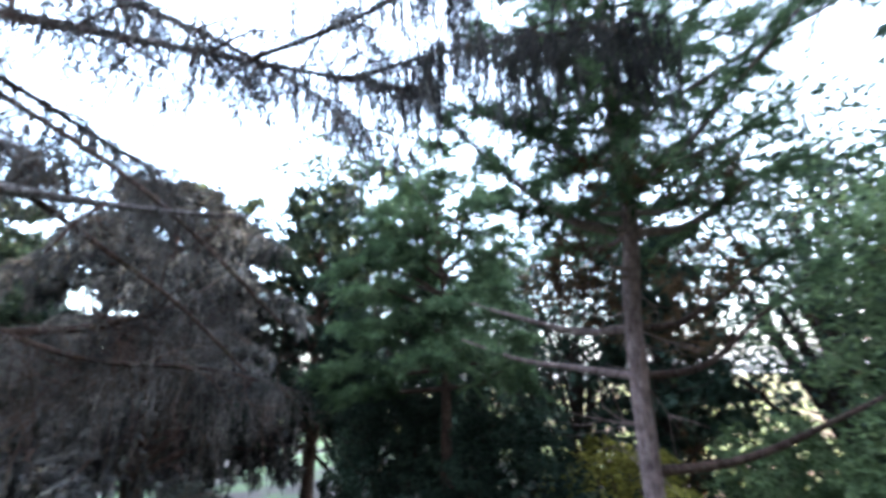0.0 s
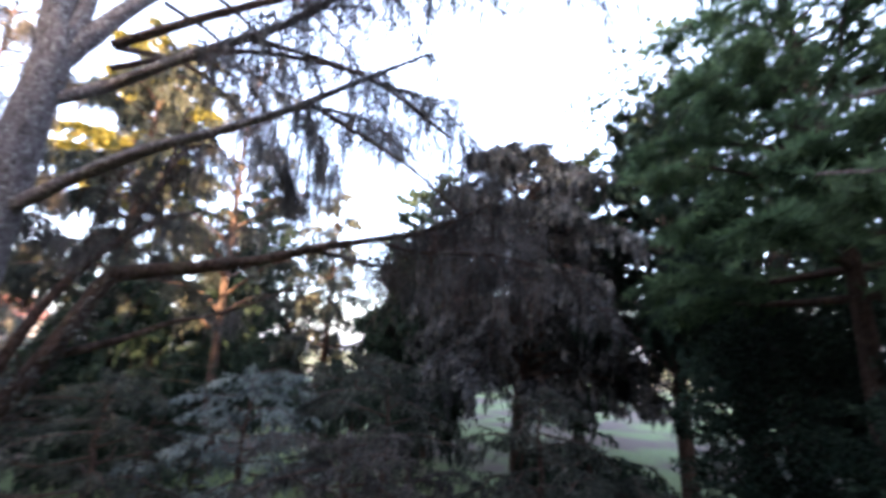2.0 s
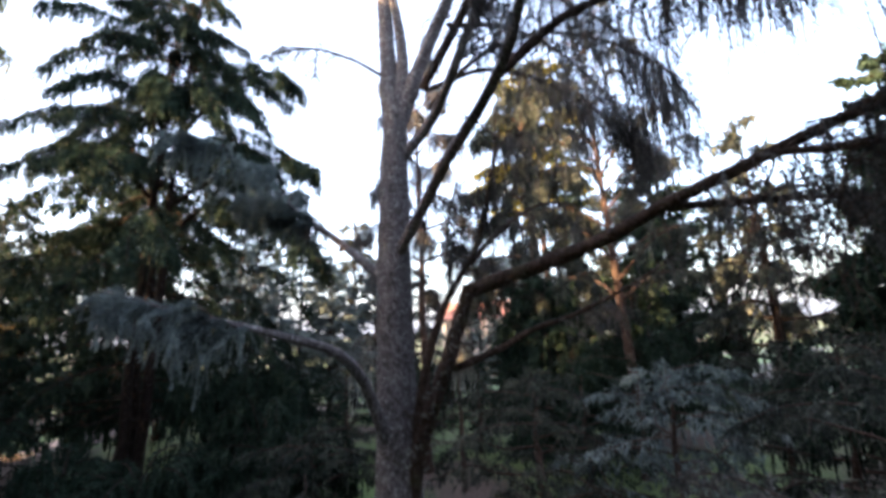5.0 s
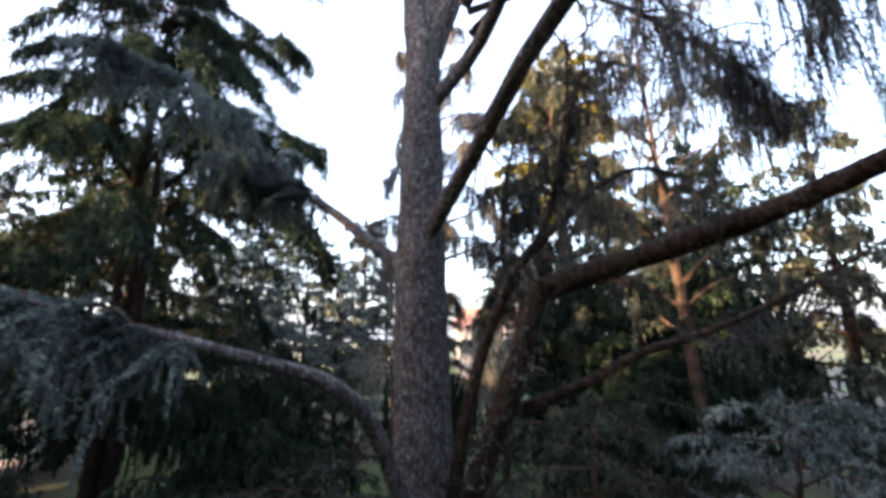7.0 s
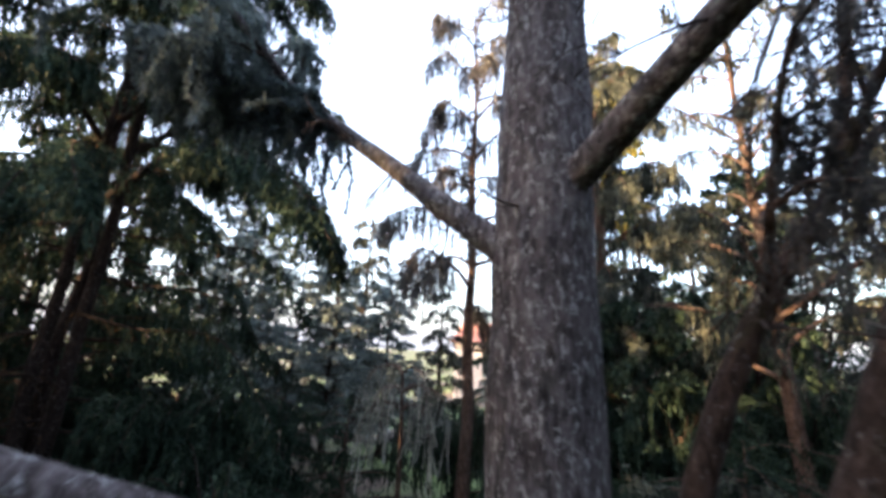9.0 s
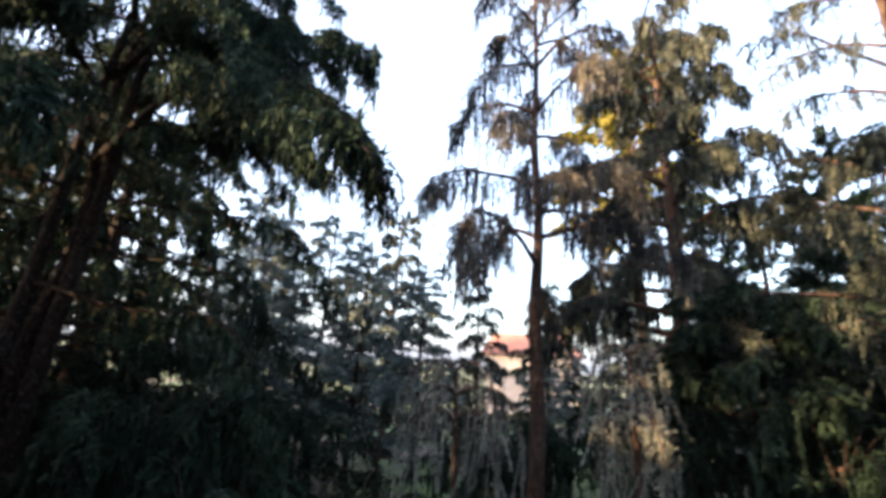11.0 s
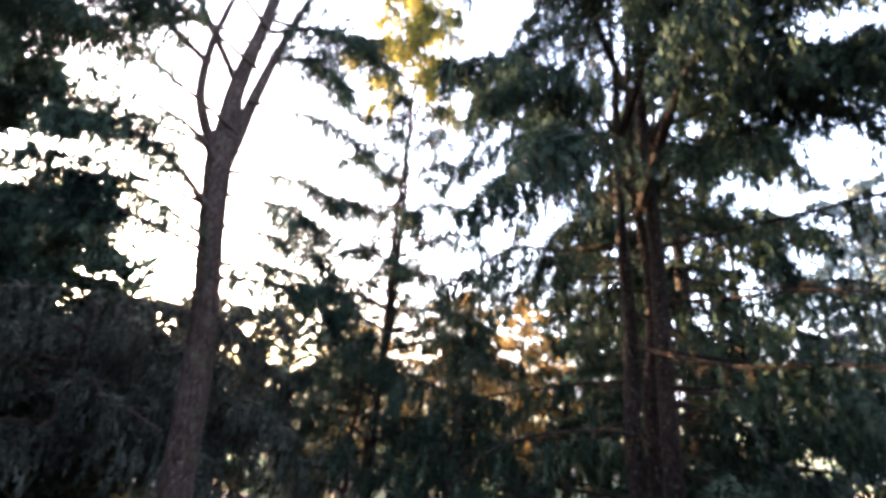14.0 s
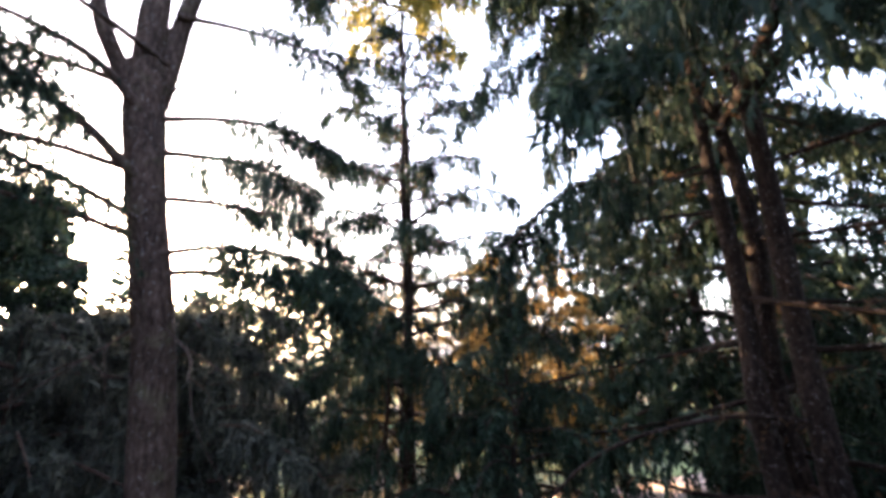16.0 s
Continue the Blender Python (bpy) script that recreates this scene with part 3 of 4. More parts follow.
    c, d = sprays(spline(second[1:], 14), 54, 0.0, 0.3, 0.6, 0.35)
    grey_cs.append(c)
    grey_ds.append(d)
    bare_twigs(tree, spline([(-0.3, 4.2, 5.35), (0.18, 3.45, 5.83), (0.5, 2.6, 6.02), (1.02, 1.2, 6.2)], 20), 14, 0.7, BARK_RED, 0.5)
    bare_twigs(tree, spline([(0.65, 3.75, 4.68), (1.45, 3.5, 4.9), (2.15, 3.05, 5.1), (3.15, 1.72, 5.48), (3.5, 1.05, 5.6)], 24), 14, 0.7, BARK_RED, 0.4)
    bare_twigs(tree, spline(second, 20), 22, 0.6, BARK_RED, -0.3)
    bare_twigs(tree, spline([(0.3, 4.12, 4.5), (0.6, 4.1, 5.0), (0.85, 4.1, 5.4), (1.05, 4.15, 6.1), (1.2, 4.2, 6.9)], 20), 20, 0.6, BARK_RED, 0.2)
    for high in ([(0.88, 2.4, 7.58), (1.15, 1.6, 7.62), (1.4, 0.7, 7.8), (1.7, -0.5, 8.0), (1.85, -1.5, 8.1), (1.8, -2.4, 8.0)], [(0.9, 3.0, 8.4), (1.6, 1.8, 8.7), (2.3, 0.4, 8.9), (2.8, -0.9, 8.7), (3.2, -2.0, 8.3)],
                 [(1.0, 2.0, 7.6), (1.7, 1.3, 7.4), (2.5, 0.95, 7.38), (3.4, 0.7, 7.42), (4.6, 0.7, 7.2)], [(1.7, -0.6, 8.1), (1.2, -1.5, 8.3), (0.5, -2.3, 8.3), (-0.3, -3.0, 8.1)]):
        bare_twigs(tree, spline(high, 24), 30, 1.0, BARK_DARK, 0.45, 0.008, 7)
    for side in ([(2.7, 2.4, 5.33), (3.15, 1.72, 5.48), (3.5, 1.05, 5.6), (4.0, 0.5, 5.95), (4.7, 0.2, 6.5)], [(3.4, 1.2, 5.55), (4.1, 1.05, 5.68), (5.0, 0.8, 5.83), (5.8, 0.4, 5.85)],
                 [(3.15, 1.72, 5.48), (3.2, 0.9, 5.2), (3.5, -0.1, 5.1), (3.9, -1.1, 4.8)], [(1.6, 1.5, 6.75), (2.4, 1.75, 7.2), (3.3, 2.1, 7.6), (4.4, 2.5, 7.8)]):
        bare_twigs(tree, spline(side, 24), 26, 0.95, BARK_DARK, 0.5, 0.008, 7)
    c, d = sprays(spline(second, 20), 60, 0.1, 0.28, 0.3, 0.0, 0.04)
    part("lichen_growth", *needles(c, d, 5, 0.05, 0.005, 1.0), TWIG_PALE, tree, "short pale lichen-covered twigs on the second trunk", kind="stuff")
    bare_twigs(tree, spline([(-0.6, 4.33, 5.02), (-1.0, 4.5, 5.36), (-1.45, 4.66, 5.75), (-1.95, 4.75, 6.12)], 16), 8, 0.5, BARK_RED, 0.4)
    bare_twigs(tree, trunk[18:], 8, 0.45, BARK_RED, 0.2)
    part("crown", *needles(np.vstack(grey_cs), np.vstack(grey_ds), 5, 0.055, 0.006, 0.75), TWIG_GREY, tree, "sparse grey-green hanging needle sprays", kind="stuff")
    part("low_crown", *needles(np.vstack(blue_cs), np.vstack(blue_ds), 8, 0.048, 0.010, 1.1), BLUE_GREEN, tree, "blue-grey needle sprays", kind="stuff")


cedar_of_many_stems()


# ---- the forked tree before the sun ----
def forked_tree():
    tree = thing("cedar_tree", -8.88, 3.9, 0, "forked cedar with a bare grey-brown trunk before the low sun", "tree")
    trunk = spline([(-8.88, 3.95, 0.00), (-8.77, 3.78, 2.10), (-8.65, 3.61, 4.55), (-8.57, 3.43, 5.85), (-8.54, 3.30, 6.85), (-8.52, 3.24, 7.35)], 30)
    r = np.interp(trunk[:, 2], [0, 0.5, 2.0, 4.5, 5.5, 6.9], [0.32, 0.24, 0.19, 0.16, 0.155, 0.17])
    part("trunk", *tube(trunk, r, 16, 0.03), BARK_RED, tree, smooth=True)
    cs, ds = [], []

    def limb(name, pts, r0, r1, twigs=0, reach=0.5, weep=0.2, start=0.3):
        path = spline(pts, 18)
        part(name, *tube(path, np.linspace(r0, r1, 18), 9, 0.04), BARK_RED, tree, smooth=True)
        if twigs:
            c, d = sprays(path, int(1.7 * twigs), start, reach, 0.4, weep)
            cs.append(c)
            ds.append(d)

    limb("stem", [(-8.45, 3.19, 7.05), (-8.30, 2.93, 7.75), (-8.25, 2.88, 8.55), (-8.30, 2.95, 9.65)], 0.085, 0.04)
    limb("stem", [(-8.54, 3.28, 7.15), (-8.55, 3.25, 8.35), (-8.62, 3.37, 9.75), (-8.65, 3.45, 11.95), (-8.55, 3.35, 13.45)], 0.15, 0.04, 20, 0.9, 0.3, 0.5)
    limb("stem", [(-8.59, 3.36, 6.95), (-8.70, 3.49, 8.35), (-8.82, 3.70, 9.75), (-8.95, 4.05, 11.45)], 0.11, 0.04, 16, 0.7, 0.3, 0.5)
    limb("stem", [(-8.54, 3.23, 8.25), (-8.28, 2.90, 8.80), (-8.01, 2.60, 9.30), (-7.75, 2.35, 9.85)], 0.06, 0.03, 14, 0.7, 0.2, 0.3)
    limb("limb", [(-8.40, 3.30, 6.85), (-8.15, 3.08, 7.10), (-7.86, 2.76, 7.20), (-7.35, 2.22, 7.20)], 0.05, 0.012, 14, 0.35, 0.1)
    limb("limb", [(-8.43, 3.38, 6.15), (-8.04, 3.01, 6.55), (-7.58, 2.53, 6.75), (-7.25, 2.22, 6.60)], 0.05, 0.012, 44, 0.65, 0.3, 0.2)
    limb("limb", [(-8.45, 3.44, 5.75), (-8.10, 3.18, 5.90), (-7.65, 2.77, 6.05), (-7.35, 2.47, 5.95)], 0.035, 0.01, 30, 0.55, 0.3, 0.15)
    limb("limb", [(-8.25, 2.85, 8.35), (-7.65, 2.15, 8.65), (-7.15, 1.65, 8.45), (-6.75, 1.25, 8.05)], 0.05, 0.01, 34, 0.8, 0.3, 0.05)
    limb("limb", [(-8.05, 2.65, 9.25), (-7.55, 2.05, 9.45), (-7.05, 1.45, 9.25)], 0.04, 0.01, 32, 0.8, 0.3, 0.05)
    limb("limb", [(-8.75, 3.55, 9.05), (-9.05, 4.15, 9.35), (-9.25, 4.75, 9.05)], 0.04, 0.01, 40, 0.8, 0.35, 0.1)
    limb("limb", [(-8.55, 3.48, 6.45), (-8.95, 4.13, 6.55), (-9.25, 4.74, 6.35)], 0.035, 0.01, 34, 0.7, 0.4, 0.15)
    limb("limb", [(-8.15, 2.75, 8.95), (-8.05, 2.25, 8.75), (-7.95, 1.75, 8.35), (-7.85, 1.15, 7.85)], 0.04, 0.01, 50, 0.8, 0.3, 0.1)
    limb("limb", [(-8.65, 3.45, 9.45), (-8.95, 4.25, 10.05), (-9.15, 5.05, 10.05)], 0.04, 0.01, 40, 0.8, 0.35, 0.1)
    limb("limb", [(-8.50, 3.51, 5.45), (-8.65, 4.11, 5.55), (-8.85, 4.81, 5.45), (-8.95, 5.44, 5.15)], 0.03, 0.01, 34, 0.6, 0.4, 0.15)
    for a, b, rise, ln in ((7.4, 128, 0.10, 2.6), (7.0, 150, 0.02, 2.2), (6.2, 140, -0.02, 2.3), (5.6, 118, 0.0, 2.0), (8.6, 140, 0.12, 2.8), (9.4, 125, 0.15, 2.8), (10.2, 150, 0.1, 2.6), (9.0, 165, 0.05, 2.4),
                           (6.0, 330, -0.05, 1.8), (6.8, 350, 0.0, 1.6), (5.3, 345, -0.08, 1.9), (8.0, 335, 0.08, 2.0), (9.6, 345, 0.1, 2.2)):
        o = np.array([math.sin(radians(b)), math.cos(radians(b)), rise])
        root = np.array([-8.55, 3.45, a])
        limb("limb", [root, root + o * ln * 0.35 + (0, 0, 0.08), root + o * ln * 0.7 + (0, 0, 0.04), root + o * ln - (0, 0, 0.12 * ln)], 0.035, 0.008, 26, 0.75, 0.16, 0.28)
    bare_twigs(tree, trunk[10:], 16, 1.1, BARK_RED, 0.1, 0.014)
    part("crown", *needles(np.vstack(cs), np.vstack(ds), 6, 0.085, 0.008, 0.6), DARK_GREEN, tree, "dark flat needle sprays", kind="stuff")


forked_tree()


# ---- the pine by the turn ----
def bare_pine():
    tree = thing("pine_tree", 1.95, -4.45, 0, "pine with a pinkish-grey bare trunk and long thin side limbs", "tree")
    trunk = spline([(1.95, -4.45, -0.1), (1.85, -4.45, 1.8), (1.76, -4.46, 3.4), (1.70, -4.46, 4.4), (1.58, -4.46, 5.5), (1.36, -4.45, 6.4), (1.3, -4.5, 7.6), (1.25, -4.6, 9.8)], 34)
    r = np.interp(trunk[:, 2], [0, 0.5, 3.0, 6.0, 9.5], [0.18, 0.125, 0.10, 0.085, 0.035])
    part("trunk", *tube(trunk, r, 14, 0.035), BARK_PINE, tree, smooth=True)
    cs, ds = [], []

    def limb(pts, r0, twigs=0, reach=0.6, start=0.5, bark=BARK_PINE):
        path = spline(jitter(pts, 0.03), 18)
        part("limb", *tube(path, np.linspace(r0, 0.012, 18), 8, 0.05), bark, tree, smooth=True)
        if twigs:
            c, d = sprays(path, twigs, start, reach, 0.15, 0.0, 0.08, 0.5)
            cs.append(c)
            ds.append(d)

    def from_trunk(z, out, ln, up):
        root = trunk[np.argmin(abs(trunk[:, 2] - z))]
        o = np.array([out[0], out[1], 0]) / math.hypot(*out)
        return [root, root + o * ln * 0.3 + (0, 0, ln * 0.1 * up), root + o * ln * 0.65 + (0, 0, ln * 0.5 * up), root + o * ln + (0, 0, ln * up)]

    limb(from_trunk(5.25, (0.75, 0.66), 2.1, 0.28), 0.05, 8, 0.4, 0.75)
    limb(from_trunk(4.95, (0.78, 0.62), 2.1, 0.26), 0.045, 6, 0.4, 0.8)
    limb(from_trunk(5.35, (-0.2, -0.95), 2.0, 0.45), 0.045, 10, 0.5, 0.7, BARK_DARK)
    limb(from_trunk(4.95, (-0.3, -0.95), 2.2, 0.5), 0.045, 10, 0.5, 0.7, BARK_DARK)
    limb(from_trunk(4.05, (-0.5, -0.85), 2.6, 0.35), 0.05, 10, 0.5, 0.7, BARK_DARK)
    limb(from_trunk(6.3, (0.4, 0.9), 1.9, 0.9), 0.07, 26, 0.8, 0.25)
    limb(from_trunk(6.3, (-0.3, -0.95), 2.0, 0.45), 0.06, 26, 0.8, 0.25)
    for k in range(34):
        az = 2.4 * k
        z = 6.3 + 3.4 * k / 34
        limb(from_trunk(z, (math.cos(az), math.sin(az)), rng.uniform(1.3, 2.3) * (1 - 0.3 * k / 34), rng.uniform(0.1, 0.5)), 0.032, 24, 0.75, 0.2)
    bare_twigs(tree, trunk[8:24], 16, 0.6, BARK_PINE, 0.1)
    part("crown", *needles(np.vstack(cs), np.vstack(ds), 7, 0.15, 0.009, 0.8), PINE_GREEN, tree, "long green needle tufts", kind="stuff")
    c2, d2 = [], []
    for k in range(9):
        az = 2.4 * k
        root = trunk[np.argmin(abs(trunk[:, 2] - rng.uniform(5.0, 7.0)))]
        p, w = clump_points(root + np.array([0.8 * math.cos(az), 0.8 * math.sin(az), rng.uniform(-0.3, 0.6)]), (0.35, 0.35, 0.25), 160)
        c2.append(p)
        d2.append(w)
    part("dry_needles", *needles(np.vstack(c2), np.vstack(d2), 3, 0.12, 0.010), DRY, tree, "dead brown inner needles", kind="stuff")


bare_pine()

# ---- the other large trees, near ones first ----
conifer("cedar_tree", "large dark cedar with several stems and sweeping layered boughs", -9.1, 10.1, 18.5, 0.20, BARK_SHADED, DARK_GREEN, lean=(0.3, 0.3), gone=((224, 244, 5.0, 10.5), (212, 254, 2.0, 6.2), (300, 360, 6.3, 9.3), (165, 214, 3.4, 5.4), (130, 205, 5.2, 6.4), (120, 205, 8.2, 9.4)), first=2.2, limbs=134,
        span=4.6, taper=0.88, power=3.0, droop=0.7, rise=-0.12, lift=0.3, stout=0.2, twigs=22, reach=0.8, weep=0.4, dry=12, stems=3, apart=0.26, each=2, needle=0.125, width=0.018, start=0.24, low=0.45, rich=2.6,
        boughs=([(-8.6, 10.0, 7.4), (-6.6, 9.2, 8.1), (-4.8, 8.5, 7.7), (-3.4, 7.8, 6.8), (-2.6, 7.3, 5.8)],
                [(-8.6, 10.3, 8.6), (-6.8, 10.2, 9.6), (-5.2, 10.0, 9.8), (-3.6, 9.8, 9.2)],
                [(-9.0, 10.2, 7.4), (-7.6, 10.7, 8.4), (-6.2, 10.9, 8.6), (-5.0, 10.8, 7.8)],
                [(-9.0, 10.0, 9.0), (-7.7, 9.8, 10.0), (-6.5, 9.6, 10.2), (-5.4, 9.2, 9.4)],
                [(-9.0, 10.2, 8.4), (-9.0, 8.9, 9.3), (-8.7, 7.8, 9.4), (-8.4, 6.9, 8.7)],
                [(-9.0, 10.2, 10.2), (-8.2, 9.0, 11.2), (-7.4, 8.2, 11.3), (-6.8, 7.6, 10.6)],
                [(-9.0, 10.2, 9.6), (-8.6, 11.6, 10.6), (-7.9, 12.8, 10.7), (-7.0, 13.6, 10.0)],
                [(-8.6, 10.2, 10.8), (-6.8, 9.8, 12.2), (-5.4, 9.6, 12.6), (-4.2, 9.6, 12.0)]))
conifer("cedar_tree", "slender young cedar with thin layered boughs", -13.4, 6.05, 12.4, 0.16, BARK_SHADED, DARK_GREEN, lean=(0, 0.2), first=2.9, limbs=64, span=3.3, taper=0.62, droop=0.5, lift=0.3,
        twigs=18, reach=0.85, weep=0.4, start=0.2, needle=0.12, width=0.014, each=4, dry=8)
# added for the slender cedar's sunlit top, its gold painted into the needles
conifer("cedar_tree", "cedar top with the low sun's gold put into its needle colour", -12.6, 6.05, 16.4, 0.10, BARK_SHADED, OLIVE_SUN_GOLD, first=11.8, limbs=34, span=1.8, taper=0.45, droop=0.35, rise=0.15,
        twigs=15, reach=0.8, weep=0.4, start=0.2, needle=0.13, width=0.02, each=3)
# trees added beyond the path; their sunlit gold is painted in
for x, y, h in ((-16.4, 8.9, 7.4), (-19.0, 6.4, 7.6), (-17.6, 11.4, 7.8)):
    conifer("sun_gold_tree", "low tree with the golden sun glow put into the colour of its sprays", x, y, h, 0.1, BARK_SHADED, SUN_GOLD, first=1.6, limbs=46, span=2.4, taper=0.6, droop=0.3, rise=0.1, lift=0.2,
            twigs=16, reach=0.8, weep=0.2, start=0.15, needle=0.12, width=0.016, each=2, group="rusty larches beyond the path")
conifer("weeping_cedar", "slim weeping cedar with a bare brown trunk and grey hanging sprays", -0.8, 11.5, 13.5, 0.15, BARK_DARK, TWIG_GREY, first=5.6, limbs=26, span=2.2,
        taper=0.45, droop=0.7, rise=0.3, twigs=18, reach=0.75, weep=0.65, start=0.3, needle=0.11, width=0.014, each=4)
conifer("cedar_tree", "broad grey-green cedar with drooping boughs and sunlit top", 3.9, 16.7, 16.5, 0.32, BARK_DARK, GREY_GREEN, first=4.0, limbs=40, rich=0.3, span=4.2, taper=0.55, droop=0.6,
        rise=0.25, twigs=22, reach=1.2, weep=0.9, each=2, needle=0.17, width=0.028)
# the sunlit gold of this crown is painted into its needles
conifer("cedar_tree", "tall cedar with the sun's gold put into its crown colour", 6.6, 27.5, 24.0, 0.32, BARK_DARK, OLIVE_SUN_GOLD, first=12.0, limbs=60, span=5.2, taper=0.45, droop=0.4,
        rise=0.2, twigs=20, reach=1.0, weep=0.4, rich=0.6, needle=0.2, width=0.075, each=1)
conifer("cedar_tree", "open-crowned cedar with a bare pale trunk and upswept limbs", 5.2, 10.4, 13.5, 0.16, BARK_DARK, GREY_GREEN, lean=(-0.2, 0.2), first=4.2, limbs=34, span=3.2, taper=0.6, droop=0.3,
        rise=0.6, twigs=14, reach=0.9, weep=0.5, needle=0.11, width=0.016, each=3)
conifer("pine_tree", "dense green pine with low spreading boughs", 6.2, -3.7, 9.2, 0.16, BARK_DARK, PINE_GREEN, first=4.8, limbs=46, span=2.4, taper=0.4, droop=0.2,
        twigs=26, reach=1.0, needle=0.17, width=0.013, each=6, start=0.25, fan=0.8)
conifer("cypress_tree", "broad grey-brown cypress with a rounded top and hanging sprays", 10.4, 2.9, 10.8, 0.3, BARK_DARK, CYPRESS_GREY, first=2.8, limbs=84, span=3.2, taper=0.78, power=3.2, droop=0.6, rise=0.35,
        twigs=24, reach=1.2, weep=0.4, needle=0.17, width=0.04, start=0.25, each=1, fan=0.7)
conifer("cypress_tree", "tall dark cypress behind the green pine", 11.6, -1.0, 11.2, 0.22, BARK_DARK, DARK_GREEN, first=3.2, limbs=66, span=2.3, taper=0.55, droop=0.2, rise=0.6,
        twigs=20, reach=1.1, weep=0.3, needle=0.15, width=0.035, start=0.2, each=2)
# unseen tree, added to keep the sun off the many-stemmed cedar
conifer("cypress_tree", "slim dark cypress added out of view to block the sun", -6.7, -0.9, 15.0, 0.2, BARK_DARK, DARK_GREEN, first=0.8, limbs=90, span=1.7, taper=0.4, droop=0.1, rise=0.8,
        twigs=22, reach=0.9, weep=0.3, needle=0.22, width=0.1, start=0.2, each=1)
conifer("cypress_tree", "dark cypress of middle height", 12.6, 8.4, 7.6, 0.25, BARK_DARK, DARK_GREEN, first=0.8, limbs=80, span=2.7, taper=0.5, droop=0.1, rise=0.8,
        twigs=26, reach=1.3, weep=0.3, needle=0.22, width=0.06, start=0.25, each=1)
conifer("cedar_tree", "dark green young cedar under the taller trees", 3.4, 13.0, 5.8, 0.13, BARK_SHADED, DARK_GREEN, first=0.9, limbs=44, span=2.4, taper=0.6, droop=0.4, rise=0.15,
        twigs=16, reach=0.9, weep=0.5, each=2, needle=0.13, width=0.034)
conifer("cedar_tree", "dark green young cedar under the taller trees", 6.6, 13.4, 6.2, 0.13, BARK_SHADED, DARK_GREEN, first=0.9, limbs=40, span=2.3, taper=0.6, droop=0.4, rise=0.15,
        twigs=16, reach=0.9, weep=0.5, each=2, needle=0.13, width=0.034)
broadleaf("round_tree", "dark round-headed tree beside the setting sun", -12.2, -0.9, 7.7, 0.2, BARK_DARK, DARK_GREEN, crown=1.5, low=1.0, clumps=44, leaves=1100, leaf_size=0.09, width=0.03)
broadleaf("round_shrub", "dense rounded shrub under the sun", -12.4, 0.7, 4.7, 0.12, BARK_DARK, GREY_GREEN, crown=1.5, low=2.3, clumps=30, leaves=1100, leaf_size=0.08, width=0.032, category="shrub")
broadleaf("yew_tree", "dense black-green yew under the green pine", 5.6, -4.6, 4.2, 0.12, BARK_SHADED, DARK_GREEN, crown=1.5, low=0.6, clumps=34, leaves=700, leaf_size=0.08, width=0.02)
broadleaf("yew_tree", "dense black-green yew under the green pine", 7.4, -3.0, 4.7, 0.12, BARK_SHADED, DARK_GREEN, crown=1.5, low=0.6, clumps=34, leaves=700, leaf_size=0.08, width=0.02)
broadleaf("shrub", "yellow-green leafy shrub under the pines", 5.0, -6.6, 3.6, 0.08, BARK_DARK, OLIVE_SUN_GOLD, crown=1.4, low=0.5, clumps=22, leaves=300, leaf_size=0.09, width=0.03, category="shrub")
for x, y, h in ((2.7, -8.4, 3.4), (0.6, -8.9, 3.7), (4.4, -9.6, 3.8)):
    broadleaf("shrub", "green leafy shrub behind the bare pine", x, y, h, 0.07, BARK_DARK, LEAF_GREEN, crown=1.3, low=0.4, clumps=24, leaves=420, leaf_size=0.09, width=0.03, category="shrub",
              group="shrubs behind the pine")
broadleaf("leafy_tree", "green leafy tree behind the bare pine", 1.6, -11.2, 8.0, 0.16, BARK_DARK, LEAF_GREEN, crown=2.8, low=1.0, clumps=46, leaves=420)
broadleaf("leafy_tree", "green leafy tree behind the bare pine", -2.6, -10.6, 8.0, 0.16, BARK_DARK, LEAF_GREEN, crown=3.0, low=1.0, clumps=50, leaves=420)

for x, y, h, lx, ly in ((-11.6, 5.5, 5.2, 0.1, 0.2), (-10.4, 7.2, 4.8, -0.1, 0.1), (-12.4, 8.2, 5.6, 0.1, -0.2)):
    conifer("young_cedar", "young cedar with a thin dark bare trunk beside the path", x, y, h, 0.085, BARK_SHADED, DARK_GREEN, lean=(lx, ly), first=2.0, limbs=20, span=1.7, taper=0.6, droop=0.6, rise=0.1,
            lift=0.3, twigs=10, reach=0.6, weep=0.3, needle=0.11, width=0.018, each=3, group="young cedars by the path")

# grey-green instead of dark green: the haze of sun glare is put into the colour
for x, y, h in ((-11.3, 2.7, 5.3), (-13.0, 1.6, 5.6), (-10.4, 1.3, 5.2)):
    conifer("young_cedar", "young cedar with drooping boughs, paled for sun haze, over a bare stem", x, y, h, 0.1, BARK_DARK, GREY_GREEN, first=3.0, limbs=22, span=2.3, taper=0.35, droop=0.5, rise=0.1,
            lift=0.2, twigs=20, reach=0.8, weep=0.4, needle=0.11, width=0.019, each=3, group="young cedars by the path")

# ---- low weeping cedars that fill the hollows ----
LOW = "low weeping cedars"
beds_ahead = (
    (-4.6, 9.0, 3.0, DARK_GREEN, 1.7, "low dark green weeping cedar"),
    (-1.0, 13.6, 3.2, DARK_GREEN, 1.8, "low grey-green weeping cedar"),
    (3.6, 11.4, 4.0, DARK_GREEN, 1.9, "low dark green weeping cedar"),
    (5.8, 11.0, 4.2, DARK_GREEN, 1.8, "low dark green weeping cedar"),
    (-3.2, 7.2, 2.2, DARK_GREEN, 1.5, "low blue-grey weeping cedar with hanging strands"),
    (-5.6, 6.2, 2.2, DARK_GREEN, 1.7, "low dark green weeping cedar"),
)
